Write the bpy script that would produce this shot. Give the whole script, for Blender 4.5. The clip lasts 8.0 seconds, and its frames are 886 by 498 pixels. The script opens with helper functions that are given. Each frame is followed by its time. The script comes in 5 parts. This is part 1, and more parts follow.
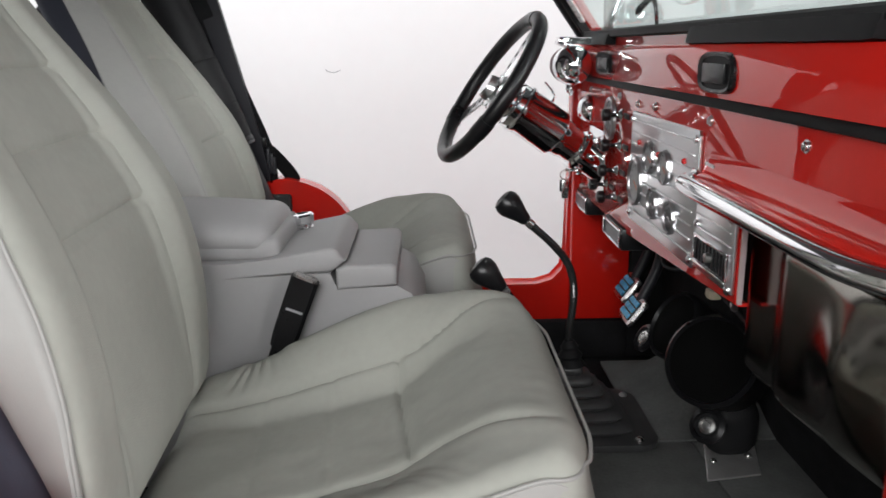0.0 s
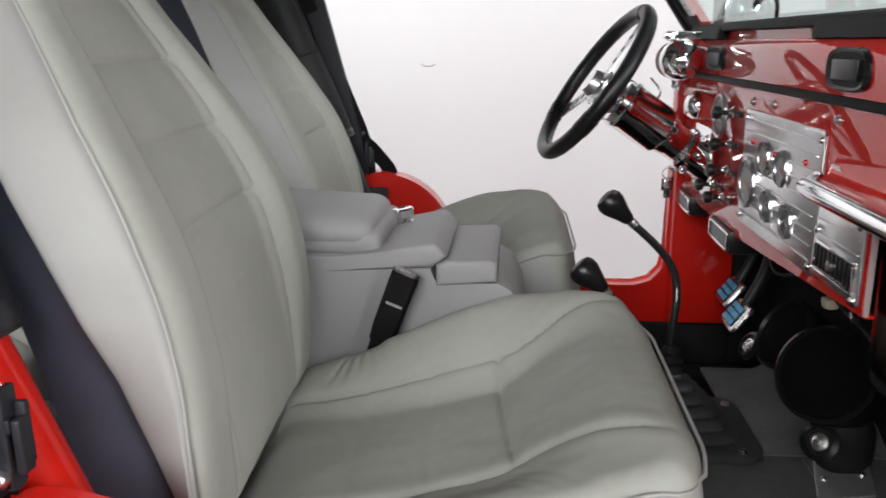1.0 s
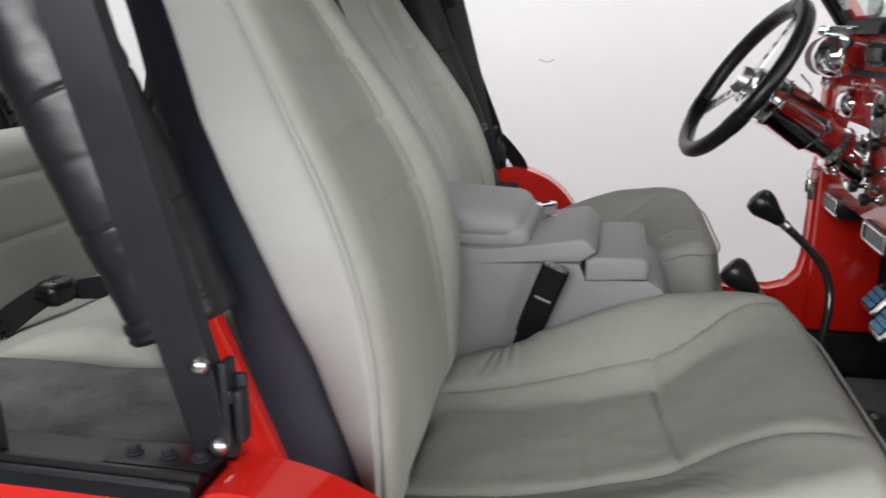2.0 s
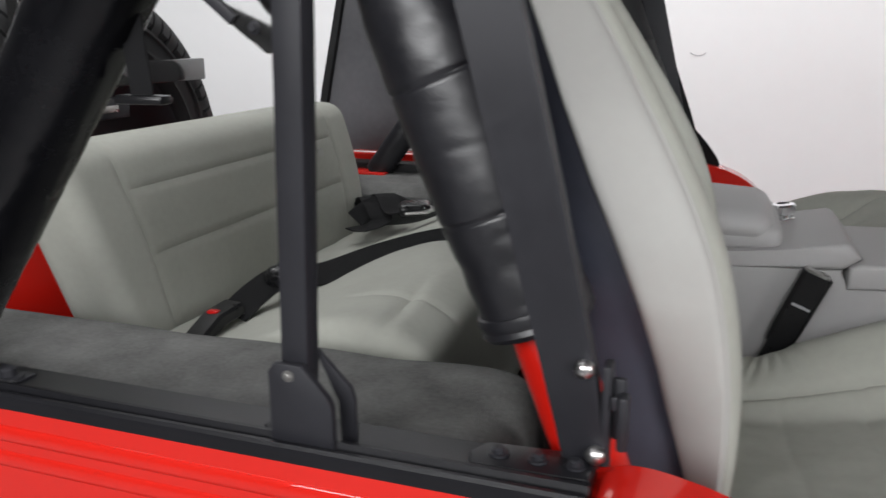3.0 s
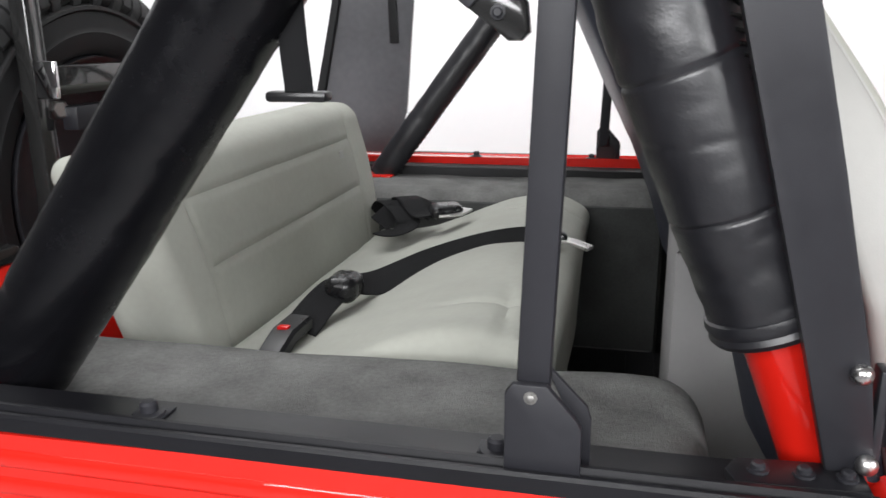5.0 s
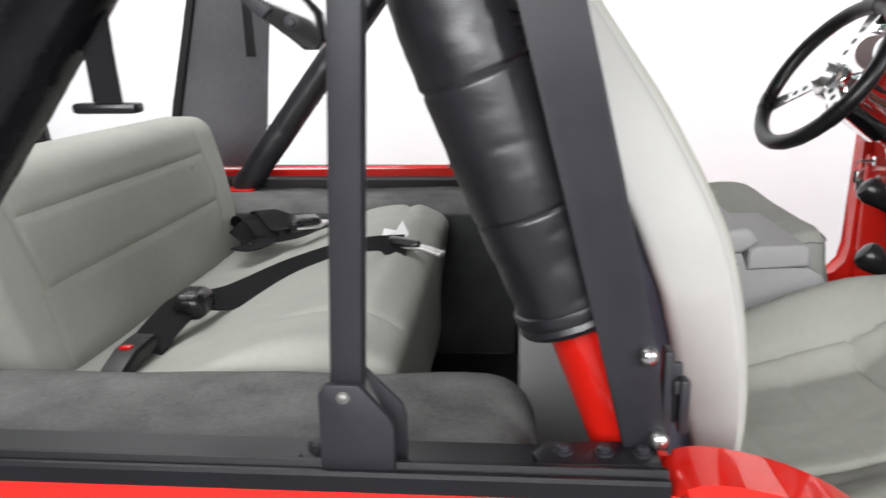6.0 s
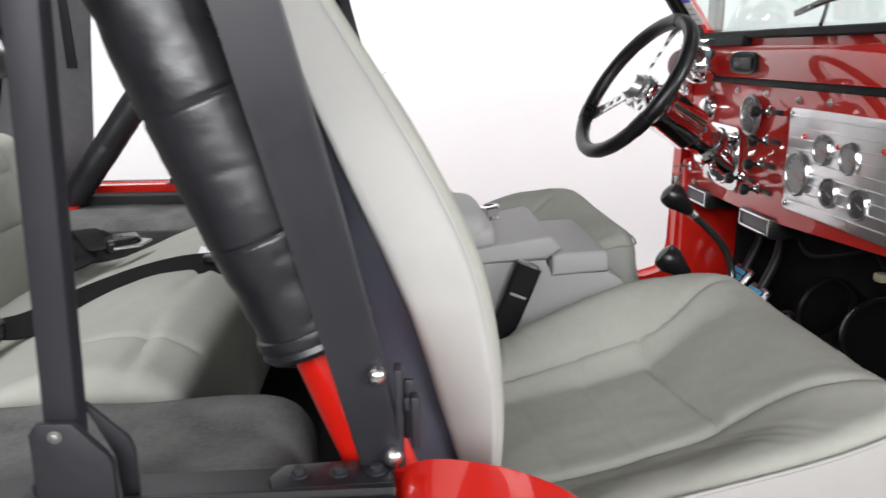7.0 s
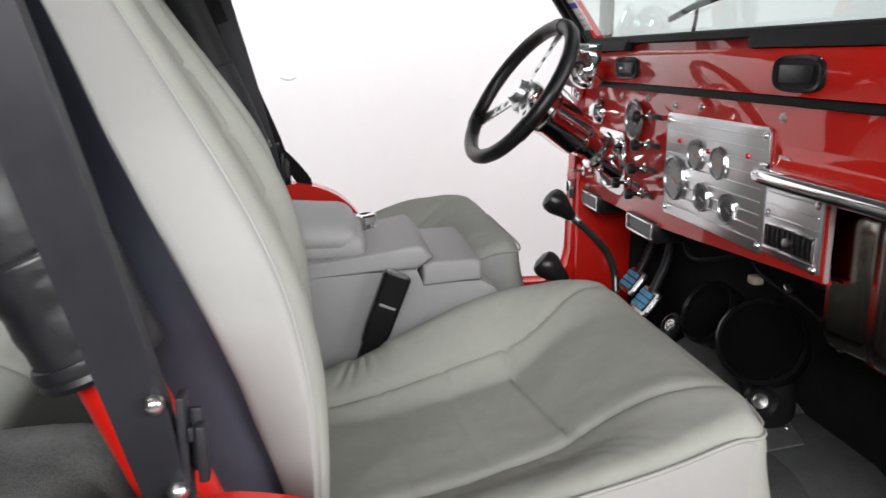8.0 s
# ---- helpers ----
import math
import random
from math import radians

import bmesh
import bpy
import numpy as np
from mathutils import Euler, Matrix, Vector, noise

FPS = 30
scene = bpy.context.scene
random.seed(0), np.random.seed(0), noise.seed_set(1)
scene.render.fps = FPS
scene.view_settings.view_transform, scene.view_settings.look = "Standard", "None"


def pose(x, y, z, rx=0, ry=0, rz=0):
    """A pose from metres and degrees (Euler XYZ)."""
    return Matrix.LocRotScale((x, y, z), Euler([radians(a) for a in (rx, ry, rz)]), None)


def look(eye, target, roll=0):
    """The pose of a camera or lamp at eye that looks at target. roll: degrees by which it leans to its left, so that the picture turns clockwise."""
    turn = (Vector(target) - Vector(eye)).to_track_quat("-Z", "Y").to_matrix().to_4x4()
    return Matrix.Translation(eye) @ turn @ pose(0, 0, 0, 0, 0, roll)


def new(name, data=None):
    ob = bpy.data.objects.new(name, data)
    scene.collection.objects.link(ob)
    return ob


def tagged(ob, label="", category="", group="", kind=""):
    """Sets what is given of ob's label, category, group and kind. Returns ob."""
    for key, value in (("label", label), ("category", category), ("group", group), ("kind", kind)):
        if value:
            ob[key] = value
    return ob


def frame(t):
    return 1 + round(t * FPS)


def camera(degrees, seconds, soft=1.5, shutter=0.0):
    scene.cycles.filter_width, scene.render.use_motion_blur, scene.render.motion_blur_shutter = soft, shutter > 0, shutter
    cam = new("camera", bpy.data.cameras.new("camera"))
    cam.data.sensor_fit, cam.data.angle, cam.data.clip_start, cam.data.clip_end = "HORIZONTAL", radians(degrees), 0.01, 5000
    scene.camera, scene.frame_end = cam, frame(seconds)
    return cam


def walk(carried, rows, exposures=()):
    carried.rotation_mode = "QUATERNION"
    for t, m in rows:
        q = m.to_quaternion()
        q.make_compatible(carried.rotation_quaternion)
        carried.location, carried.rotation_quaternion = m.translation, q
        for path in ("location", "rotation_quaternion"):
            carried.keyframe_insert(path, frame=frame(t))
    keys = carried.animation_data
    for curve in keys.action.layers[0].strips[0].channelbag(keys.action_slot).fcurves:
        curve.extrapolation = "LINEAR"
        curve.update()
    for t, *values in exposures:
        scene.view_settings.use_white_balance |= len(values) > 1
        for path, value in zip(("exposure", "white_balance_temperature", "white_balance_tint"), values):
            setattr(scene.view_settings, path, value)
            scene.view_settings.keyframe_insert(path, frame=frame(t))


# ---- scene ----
cam = camera(58.6, 8.0, shutter=0.4)
PATH = [
    (0, (0.013, 0.083, 1.358), (0.049, 2.02, 0.863), -0.7),
    (0.5, (-0.002, 0.1, 1.355), (-0.054, 2.036, 0.858), -0.5),
    (1, (-0.011, 0.096, 1.359), (-0.188, 2.022, 0.852), -0.6),
    (1.2, (-0.011, 0.096, 1.359), (-0.246, 2.015, 0.849), -0.5),
    (2.5, (-0.181, 0.058, 1.36), (-0.712, 1.915, 0.841), -0.5),
    (3, (-0.293, 0.054, 1.354), (-0.927, 1.876, 0.826), -0.3),
    (3.5, (-0.391, 0.046, 1.35), (-1.029, 1.864, 0.814), -0.7),
    (4, (-0.46, 0.035, 1.347), (-1.074, 1.861, 0.811), -0.7),
    (4.2, (-0.483, 0.038, 1.348), (-1.072, 1.87, 0.805), -0.9),
    (5.3, (-0.515, 0.042, 1.345), (-0.879, 1.938, 0.825), -0.6),
    (5.5, (-0.505, 0.04, 1.346), (-0.814, 1.946, 0.827), -0.8),
    (6, (-0.46, 0.035, 1.342), (-0.621, 1.966, 0.846), -0.7),
    (6.5, (-0.412, 0.035, 1.346), (-0.404, 1.974, 0.857), -0.1),
    (7, (-0.349, 0.035, 1.354), (-0.228, 1.971, 0.868), -0.6),
    (7.5, (-0.294, 0.048, 1.353), (-0.096, 1.98, 0.874), -0.6),
    (8, (-0.249, 0.058, 1.351), (0.033, 1.981, 0.877), -0.5),
]
walk(cam, [(t, look(eye, target, roll)) for t, eye, target, roll in PATH],
     exposures=[(0, 0.32), (1.2, 0.32), (2.5, 0.16), (3.5, 0.20), (4.0, 0.33), (5.5, 0.80), (6.5, 0.77), (7.5, 0.56), (8, 0.52)])

# ---- light ----
world = bpy.data.worlds.new("studio")
scene.world = world
world.use_nodes = True
world.node_tree.nodes["Background"].inputs["Color"].default_value = (1.0, 1.0, 1.0, 1)
world.node_tree.nodes["Background"].inputs["Strength"].default_value = 0.3
scene.view_settings.exposure = 0.0


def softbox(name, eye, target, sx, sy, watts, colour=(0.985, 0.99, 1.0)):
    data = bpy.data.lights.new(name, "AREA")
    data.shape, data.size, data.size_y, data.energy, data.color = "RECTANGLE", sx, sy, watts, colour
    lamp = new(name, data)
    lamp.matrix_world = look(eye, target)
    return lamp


# Unseen lamps, added to brighten the bench, near side and seats.
softbox("unseen_softbox", (-2.1, 1.0, 3.9), (-1.5, 1.1, 0.0), 2.6, 2.4, 31)
softbox("unseen_softbox", (-0.8, -2.0, 2.3), (-0.8, 1.2, 1.0), 2.4, 1.1, 82)
softbox("unseen_softbox", (2.8, -1.6, 2.35), (-0.5, 0.9, 1.1), 1.8, 1.2, 104)
# Another added unseen lamp, washing the far wall white.
softbox("unseen_softbox", (-0.8, 2.0, 3.9), (-0.8, 3.7, 0.3), 5.2, 0.9, 64)


# ---- materials ----
def material(name, base, rough=0.5, metal=0.0, coat=0.0, coat_rough=0.05, spec=0.5, grain=0.0, grain_scale=200.0, tone=0.0,
             tone_scale=6.0, bump_scale=None, bump_dist=0.002, weave=0.0, rough_var=0.0):
    m = bpy.data.materials.new(name)
    m.use_nodes = True
    nt = m.node_tree
    b = nt.nodes["Principled BSDF"]
    b.inputs["Base Color"].default_value = (*base, 1)
    b.inputs["Roughness"].default_value = rough
    b.inputs["Metallic"].default_value = metal
    b.inputs["Coat Weight"].default_value = coat
    b.inputs["Coat Roughness"].default_value = coat_rough
    b.inputs["Specular IOR Level"].default_value = spec
    tc = nt.nodes.new("ShaderNodeTexCoord")
    if tone or rough_var:
        n1 = nt.nodes.new("ShaderNodeTexNoise")
        n1.inputs["Scale"].default_value, n1.inputs["Detail"].default_value = tone_scale, 6.0
        n2 = nt.nodes.new("ShaderNodeTexNoise")
        n2.inputs["Scale"].default_value, n2.inputs["Detail"].default_value = tone_scale * 14, 3.0
        nt.links.new(tc.outputs["Object"], n1.inputs["Vector"])
        nt.links.new(tc.outputs["Object"], n2.inputs["Vector"])
        mixed = nt.nodes.new("ShaderNodeMath")
        mixed.operation = "MULTIPLY_ADD"
        mixed.inputs[1].default_value = 0.45
        nt.links.new(n2.outputs["Fac"], mixed.inputs[0])
        nt.links.new(n1.outputs["Fac"], mixed.inputs[2])
        if tone:
            r = nt.nodes.new("ShaderNodeMapRange")
            r.inputs["From Min"].default_value, r.inputs["From Max"].default_value = 0.45, 1.0
            r.inputs["To Min"].default_value, r.inputs["To Max"].default_value = 1 - tone, 1 + tone
            nt.links.new(mixed.outputs[0], r.inputs["Value"])
            mul = nt.nodes.new("ShaderNodeVectorMath")
            mul.operation = "SCALE"
            mul.inputs[0].default_value = base
            nt.links.new(r.outputs[0], mul.inputs["Scale"])
            nt.links.new(mul.outputs[0], b.inputs["Base Color"])
        if rough_var:
            r = nt.nodes.new("ShaderNodeMapRange")
            r.inputs["From Min"].default_value, r.inputs["From Max"].default_value = 0.45, 1.0
            r.inputs["To Min"].default_value, r.inputs["To Max"].default_value = max(rough - rough_var, 0.02), rough + rough_var
            nt.links.new(mixed.outputs[0], r.inputs["Value"])
            nt.links.new(r.outputs[0], b.inputs["Roughness"])
    if grain:
        n = nt.nodes.new("ShaderNodeTexNoise")
        n.inputs["Scale"].default_value, n.inputs["Detail"].default_value = grain_scale, 4.0
        nt.links.new(tc.outputs["Object"], n.inputs["Vector"])
        height = n.outputs["Fac"]
        if weave:
            w1, w2 = nt.nodes.new("ShaderNodeTexWave"), nt.nodes.new("ShaderNodeTexWave")
            w1.bands_direction, w2.bands_direction = "X", "Y"
            add = nt.nodes.new("ShaderNodeMath")
            for w in (w1, w2):
                w.inputs["Scale"].default_value, w.inputs["Distortion"].default_value = weave, 1.5
                nt.links.new(tc.outputs["Object"], w.inputs["Vector"])
            nt.links.new(w1.outputs["Fac"], add.inputs[0])
            nt.links.new(w2.outputs["Fac"], add.inputs[1])
            both = nt.nodes.new("ShaderNodeMath")
            nt.links.new(add.outputs[0], both.inputs[0])
            nt.links.new(n.outputs["Fac"], both.inputs[1])
            height = both.outputs[0]
        bump = nt.nodes.new("ShaderNodeBump")
        bump.inputs["Strength"].default_value, bump.inputs["Distance"].default_value = grain, bump_dist
        nt.links.new(height, bump.inputs["Height"])
        nt.links.new(bump.outputs["Normal"], b.inputs["Normal"])
    return m


RED = material("red_paint", (0.60, 0.012, 0.006), rough=0.55, spec=0.1, coat=1.0, coat_rough=0.015, tone=0.04, tone_scale=3, rough_var=0.05)
CLOTH = material("grey_seat_cloth", (0.335, 0.34, 0.305), rough=0.88, spec=0.25, grain=0.11, grain_scale=900, weave=640, bump_dist=0.0006, tone=0.07, tone_scale=7)
VINYL_GREY = material("grey_seat_vinyl", (0.325, 0.322, 0.308), rough=0.65, grain=0.22, grain_scale=700, bump_dist=0.0005, tone=0.05, tone_scale=8, rough_var=0.06)
VINYL_NAVY = material("dark_blue_vinyl", (0.038, 0.041, 0.058), rough=0.42, grain=0.3, grain_scale=500, bump_dist=0.0006, tone=0.15, tone_scale=10, rough_var=0.08)
PLASTIC_GREY = material("grey_console_plastic", (0.36, 0.355, 0.355), rough=0.55, grain=0.25, grain_scale=1100, bump_dist=0.0004, tone=0.04, tone_scale=9, rough_var=0.05)
CARPET = material("grey_carpet", (0.128, 0.128, 0.125), rough=1.0, spec=0.1, grain=0.8, grain_scale=650, bump_dist=0.002, tone=0.35, tone_scale=16)
CARPET_DARK = material("black_carpet", (0.020, 0.020, 0.021), rough=1.0, spec=0.1, grain=1.0, grain_scale=500, bump_dist=0.003, tone=0.3, tone_scale=14)
BOOT_RUBBER = material("grey_black_boot_rubber", (0.045, 0.045, 0.046), rough=0.40, spec=0.6, grain=0.2, grain_scale=500, bump_dist=0.0005, tone=0.25, tone_scale=20)
TUNNEL_CARPET = material("charcoal_tunnel_carpet", (0.115, 0.118, 0.115), rough=1.0, spec=0.1, grain=0.8, grain_scale=600, bump_dist=0.002, tone=0.25, tone_scale=14)
CARPET_MID = material("dark_grey_carpet", (0.055, 0.057, 0.056), rough=1.0, spec=0.1, grain=0.8, grain_scale=600, bump_dist=0.002, tone=0.25, tone_scale=14)
BLACK_COAT = material("black_powder_coat", (0.018, 0.018, 0.022), rough=0.45, spec=0.38, grain=0.3, grain_scale=1200, bump_dist=0.0003, tone=0.15, tone_scale=12, rough_var=0.08)
LEATHER = material("black_leather", (0.010, 0.010, 0.013), rough=0.41, spec=0.75, grain=0.34, grain_scale=420, bump_dist=0.0005, tone=0.2, tone_scale=14, rough_var=0.08)
LEATHER_DARK = material("black_smooth_leather", (0.004, 0.004, 0.005), rough=0.24, spec=0.3, grain=0.25, grain_scale=300, bump_dist=0.0006, tone=0.2, tone_scale=14, rough_var=0.06)
RIM_GRIP = material("black_rim_grip", (0.008, 0.008, 0.009), rough=0.38, spec=0.45, grain=0.3, grain_scale=400, bump_dist=0.0005, tone=0.2, tone_scale=14, rough_var=0.08)


def wrinkle(m, stretch, strength, dist):
    """Adds creases that run round a padded tube under the fine grain."""
    nt = m.node_tree
    b, tc = nt.nodes["Principled BSDF"], nt.nodes["Texture Coordinate"]
    fine = b.inputs["Normal"].links[0].from_node
    mp, n, bump = nt.nodes.new("ShaderNodeMapping"), nt.nodes.new("ShaderNodeTexNoise"), nt.nodes.new("ShaderNodeBump")
    mp.inputs["Scale"].default_value = stretch
    n.inputs["Scale"].default_value, n.inputs["Detail"].default_value, n.inputs["Distortion"].default_value = 1.0, 1.0, 0.8
    nt.links.new(tc.outputs["Object"], mp.inputs["Vector"])
    nt.links.new(mp.outputs["Vector"], n.inputs["Vector"])
    nt.links.new(n.outputs["Fac"], bump.inputs["Height"])
    bump.inputs["Strength"].default_value, bump.inputs["Distance"].default_value = strength, dist
    nt.links.new(bump.outputs["Normal"], fine.inputs["Normal"])


wrinkle(LEATHER, (12.0, 12.0, 42.0), 0.09, 0.006)
wrinkle(LEATHER_DARK, (10.0, 10.0, 45.0), 0.10, 0.006)
RUBBER = material("black_rubber", (0.010, 0.010, 0.011), rough=0.62, spec=0.3, grain=0.3, grain_scale=600, bump_dist=0.0006, tone=0.2, tone_scale=15)
RAIL_COAT = material("matt_black_rail", (0.007, 0.007, 0.009), rough=0.36, spec=0.35, grain=0.3, grain_scale=900, bump_dist=0.0003, tone=0.2, tone_scale=14)
TREAD = material("dusty_tread_rubber", (0.12, 0.118, 0.114), rough=0.9, spec=0.2, grain=0.6, grain_scale=250, bump_dist=0.001, tone=0.35, tone_scale=18)
TYRE = material("tyre_rubber", (0.016, 0.016, 0.017), rough=0.75, grain=0.5, grain_scale=300, bump_dist=0.001, tone=0.25, tone_scale=12)
WEBBING = material("black_belt_webbing", (0.010, 0.010, 0.011), rough=0.8, spec=0.2, grain=0.6, grain_scale=500, weave=500, bump_dist=0.0008, tone=0.15, tone_scale=12)
PLASTIC_BLACK = material("black_plastic", (0.009, 0.009, 0.010), rough=0.30, spec=0.4, grain=0.1, grain_scale=900, bump_dist=0.0004, tone=0.1, rough_var=0.06)
GLOSS_BLACK = material("gloss_black_steel", (0.02, 0.02, 0.02), rough=0.16, coat=0.6, tone=0.2, tone_scale=6, rough_var=0.06)
CANVAS = material("black_canvas", (0.13, 0.13, 0.14), rough=0.6, grain=0.5, grain_scale=700, weave=400, bump_dist=0.0008, tone=0.2, tone_scale=5)
DARK_METAL = material("dark_lacquered_metal", (0.30, 0.285, 0.255), rough=0.17, metal=1.0, grain=0.06, grain_scale=30, bump_dist=0.004, tone=0.15, tone_scale=5, rough_var=0.05)
SPEAKER_CLOTH = material("black_speaker_cloth", (0.0035, 0.0035, 0.0035), rough=0.9, spec=0.06, grain=0.5, grain_scale=900, bump_dist=0.0006, tone=0.2, tone_scale=20)
BEZEL = material("bright_bezel_chrome", (0.72, 0.72, 0.73), rough=0.30, metal=1.0, rough_var=0.04, tone=0.02)
CHROME = material("chrome", (0.88, 0.88, 0.89), rough=0.11, metal=1.0, rough_var=0.02, tone=0.02)
STEEL = material("zinc_steel", (0.62, 0.61, 0.6), rough=0.3, metal=1.0, tone=0.12, tone_scale=20, rough_var=0.1)
SHEET = material("bare_sheet_aluminium", (0.72, 0.71, 0.70), rough=0.48, metal=0.85, grain=0.2, grain_scale=300, bump_dist=0.0004, tone=0.1, tone_scale=25)
DULL = material("dull_zinc", (0.28, 0.275, 0.265), rough=0.55, metal=1.0, tone=0.2, tone_scale=30)
ALU = material("brushed_aluminium", (0.84, 0.84, 0.85), rough=0.29, metal=1.0, tone=0.02, tone_scale=3)
DIAL = material("gauge_dial", (0.46, 0.46, 0.46), rough=0.5, tone=0.1, tone_scale=20)
DIAL_DARK = material("gauge_dial_dark", (0.05, 0.05, 0.055), rough=0.35, tone=0.2, tone_scale=20)
ORANGE = material("orange_needle", (0.75, 0.16, 0.02), rough=0.5)
RED_LENS = material("red_lens", (0.55, 0.01, 0.01), rough=0.15, coat=0.5)
BLUE = material("blue_protective_film", (0.08, 0.45, 0.75), rough=0.3, tone=0.25, tone_scale=60)
WHITE_WALL = material("white_studio_wall", (0.86, 0.86, 0.865), rough=0.85, spec=0.2, grain=0.08, grain_scale=40, bump_dist=0.002, tone=0.015, tone_scale=1.2)
WHITE_FLOOR = material("grey_studio_floor", (0.30, 0.30, 0.305), rough=0.35, tone=0.03, tone_scale=1.5, rough_var=0.08)
WHITE_PAPER = material("white_paper", (0.82, 0.82, 0.82), rough=0.7, tone=0.05, tone_scale=40)
WHITE_SEAL = material("pale_edge_trim", (0.50, 0.40, 0.40), rough=0.5, tone=0.08, tone_scale=20)
BLUE_INK = material("blue_ink", (0.06, 0.05, 0.45), rough=0.6)
GREY_INK = material("grey_ink", (0.35, 0.35, 0.37), rough=0.6)
BEIGE = material("cream_connector", (0.6, 0.52, 0.38), rough=0.5, tone=0.1, tone_scale=30)


def glass(name, colour, solid):
    m = bpy.data.materials.new(name)
    m.use_nodes = True
    nt = m.node_tree
    nt.nodes.remove(nt.nodes["Principled BSDF"])
    out = nt.nodes["Material Output"].inputs["Surface"]
    if solid:
        g = nt.nodes.new("ShaderNodeBsdfGlass")
        g.inputs["Color"].default_value, g.inputs["IOR"].default_value, g.inputs["Roughness"].default_value = (*colour, 1), 1.45, 0.0
        nt.links.new(g.outputs[0], out)
        return m
    clear, gloss, mix = (nt.nodes.new("ShaderNode" + n) for n in ("BsdfTransparent", "BsdfGlossy", "MixShader"))
    clear.inputs["Color"].default_value = (*colour, 1)
    gloss.inputs["Roughness"].default_value = 0.05
    mix.inputs[0].default_value = 0.012
    nt.links.new(clear.outputs[0], mix.inputs[1])
    nt.links.new(gloss.outputs[0], mix.inputs[2])
    nt.links.new(mix.outputs[0], out)
    return m


GLASS = glass("green_tinted_glass", (0.90, 0.96, 0.945), True)
CLEAR = glass("clear_gauge_glass", (0.93, 0.93, 0.93), False)


# ---- mesh helpers ----
def finish(bm, angle=38):
    bmesh.ops.recalc_face_normals(bm, faces=bm.faces)
    for f in bm.faces:
        f.smooth = True
    lim = radians(angle)
    for e in bm.edges:
        if len(e.link_faces) == 2 and e.calc_face_angle(0) > lim:
            e.smooth = False


def part(name, bm, mat, parent=None, label="", angle=38):
    finish(bm, angle)
    me = bpy.data.meshes.new(name)
    bm.to_mesh(me)
    bm.free()
    me.materials.append(mat)
    ob = new(name, me)
    if parent:
        ob.parent = parent
    if label:
        ob["label"] = label
    return ob


def thing(name, label, category, group="", kind=""):
    return tagged(new(name), label, category, group, kind)


def join(*bms):
    out = bmesh.new()
    for b in bms:
        me = bpy.data.meshes.new("tmp")
        b.to_mesh(me)
        b.free()
        out.from_mesh(me)
        bpy.data.meshes.remove(me)
    return out


def moved(bm, m):
    bmesh.ops.transform(bm, matrix=m, verts=bm.verts)
    return bm


def box(x0, x1, y0, y1, z0, z1, bevel=0.003, seg=2):
    bm = bmesh.new()
    bmesh.ops.create_cube(bm, size=1)
    for v in bm.verts:
        v.co = Vector((x0 + (v.co.x + 0.5) * (x1 - x0), y0 + (v.co.y + 0.5) * (y1 - y0), z0 + (v.co.z + 0.5) * (z1 - z0)))
    if bevel:
        bmesh.ops.bevel(bm, geom=bm.edges[:], offset=bevel, segments=seg, affect="EDGES", profile=0.5)
    return bm


def axes_to(direction, up=(0, 0, 1)):
    """A turn that lays local z along direction."""
    return Vector(direction).to_track_quat("Z", "Y").to_matrix().to_4x4()


def lathe(profile, seg=32):
    """Turns (radius, height) pairs round local z."""
    bm = bmesh.new()
    rings = []
    for r, h in profile:
        if r < 1e-6:
            rings.append([bm.verts.new((0, 0, h))])
        else:
            rings.append([bm.verts.new((r * math.cos(2 * math.pi * k / seg), r * math.sin(2 * math.pi * k / seg), h)) for k in range(seg)])
    for a, b in zip(rings, rings[1:]):
        for k in range(seg):
            q = [a[k % len(a)], a[(k + 1) % len(a)], b[(k + 1) % len(b)], b[k % len(b)]]
            q = list(dict.fromkeys(q))
            if len(q) > 2:
                bm.faces.new(q)
    return bm


def turned(profile, at, direction, seg=32):
    return moved(lathe(profile, seg), Matrix.Translation(at) @ axes_to(direction))


def rod(a, b, r, seg=20, bevel=0.0):
    a, b = Vector(a), Vector(b)
    n = (b - a).length
    e = bevel or min(r * 0.2, n * 0.2)
    return turned([(0, 0), (r - e, 0), (r, e), (r, n - e), (r - e, n), (0, n)], a, b - a, seg)


def catmull(points, steps=8):
    p = [Vector(q) for q in points]
    p = [2 * p[0] - p[1], *p, 2 * p[-1] - p[-2]]
    out = []
    for i in range(1, len(p) - 2):
        for k in range(steps):
            t = k / steps
            a, b, c, d = p[i - 1], p[i], p[i + 1], p[i + 2]
            out.append(0.5 * (2 * b + (c - a) * t + (2 * a - 5 * b + 4 * c - d) * t * t + (3 * b - a - 3 * c + d) * t ** 3))
    return out + [p[-2]]


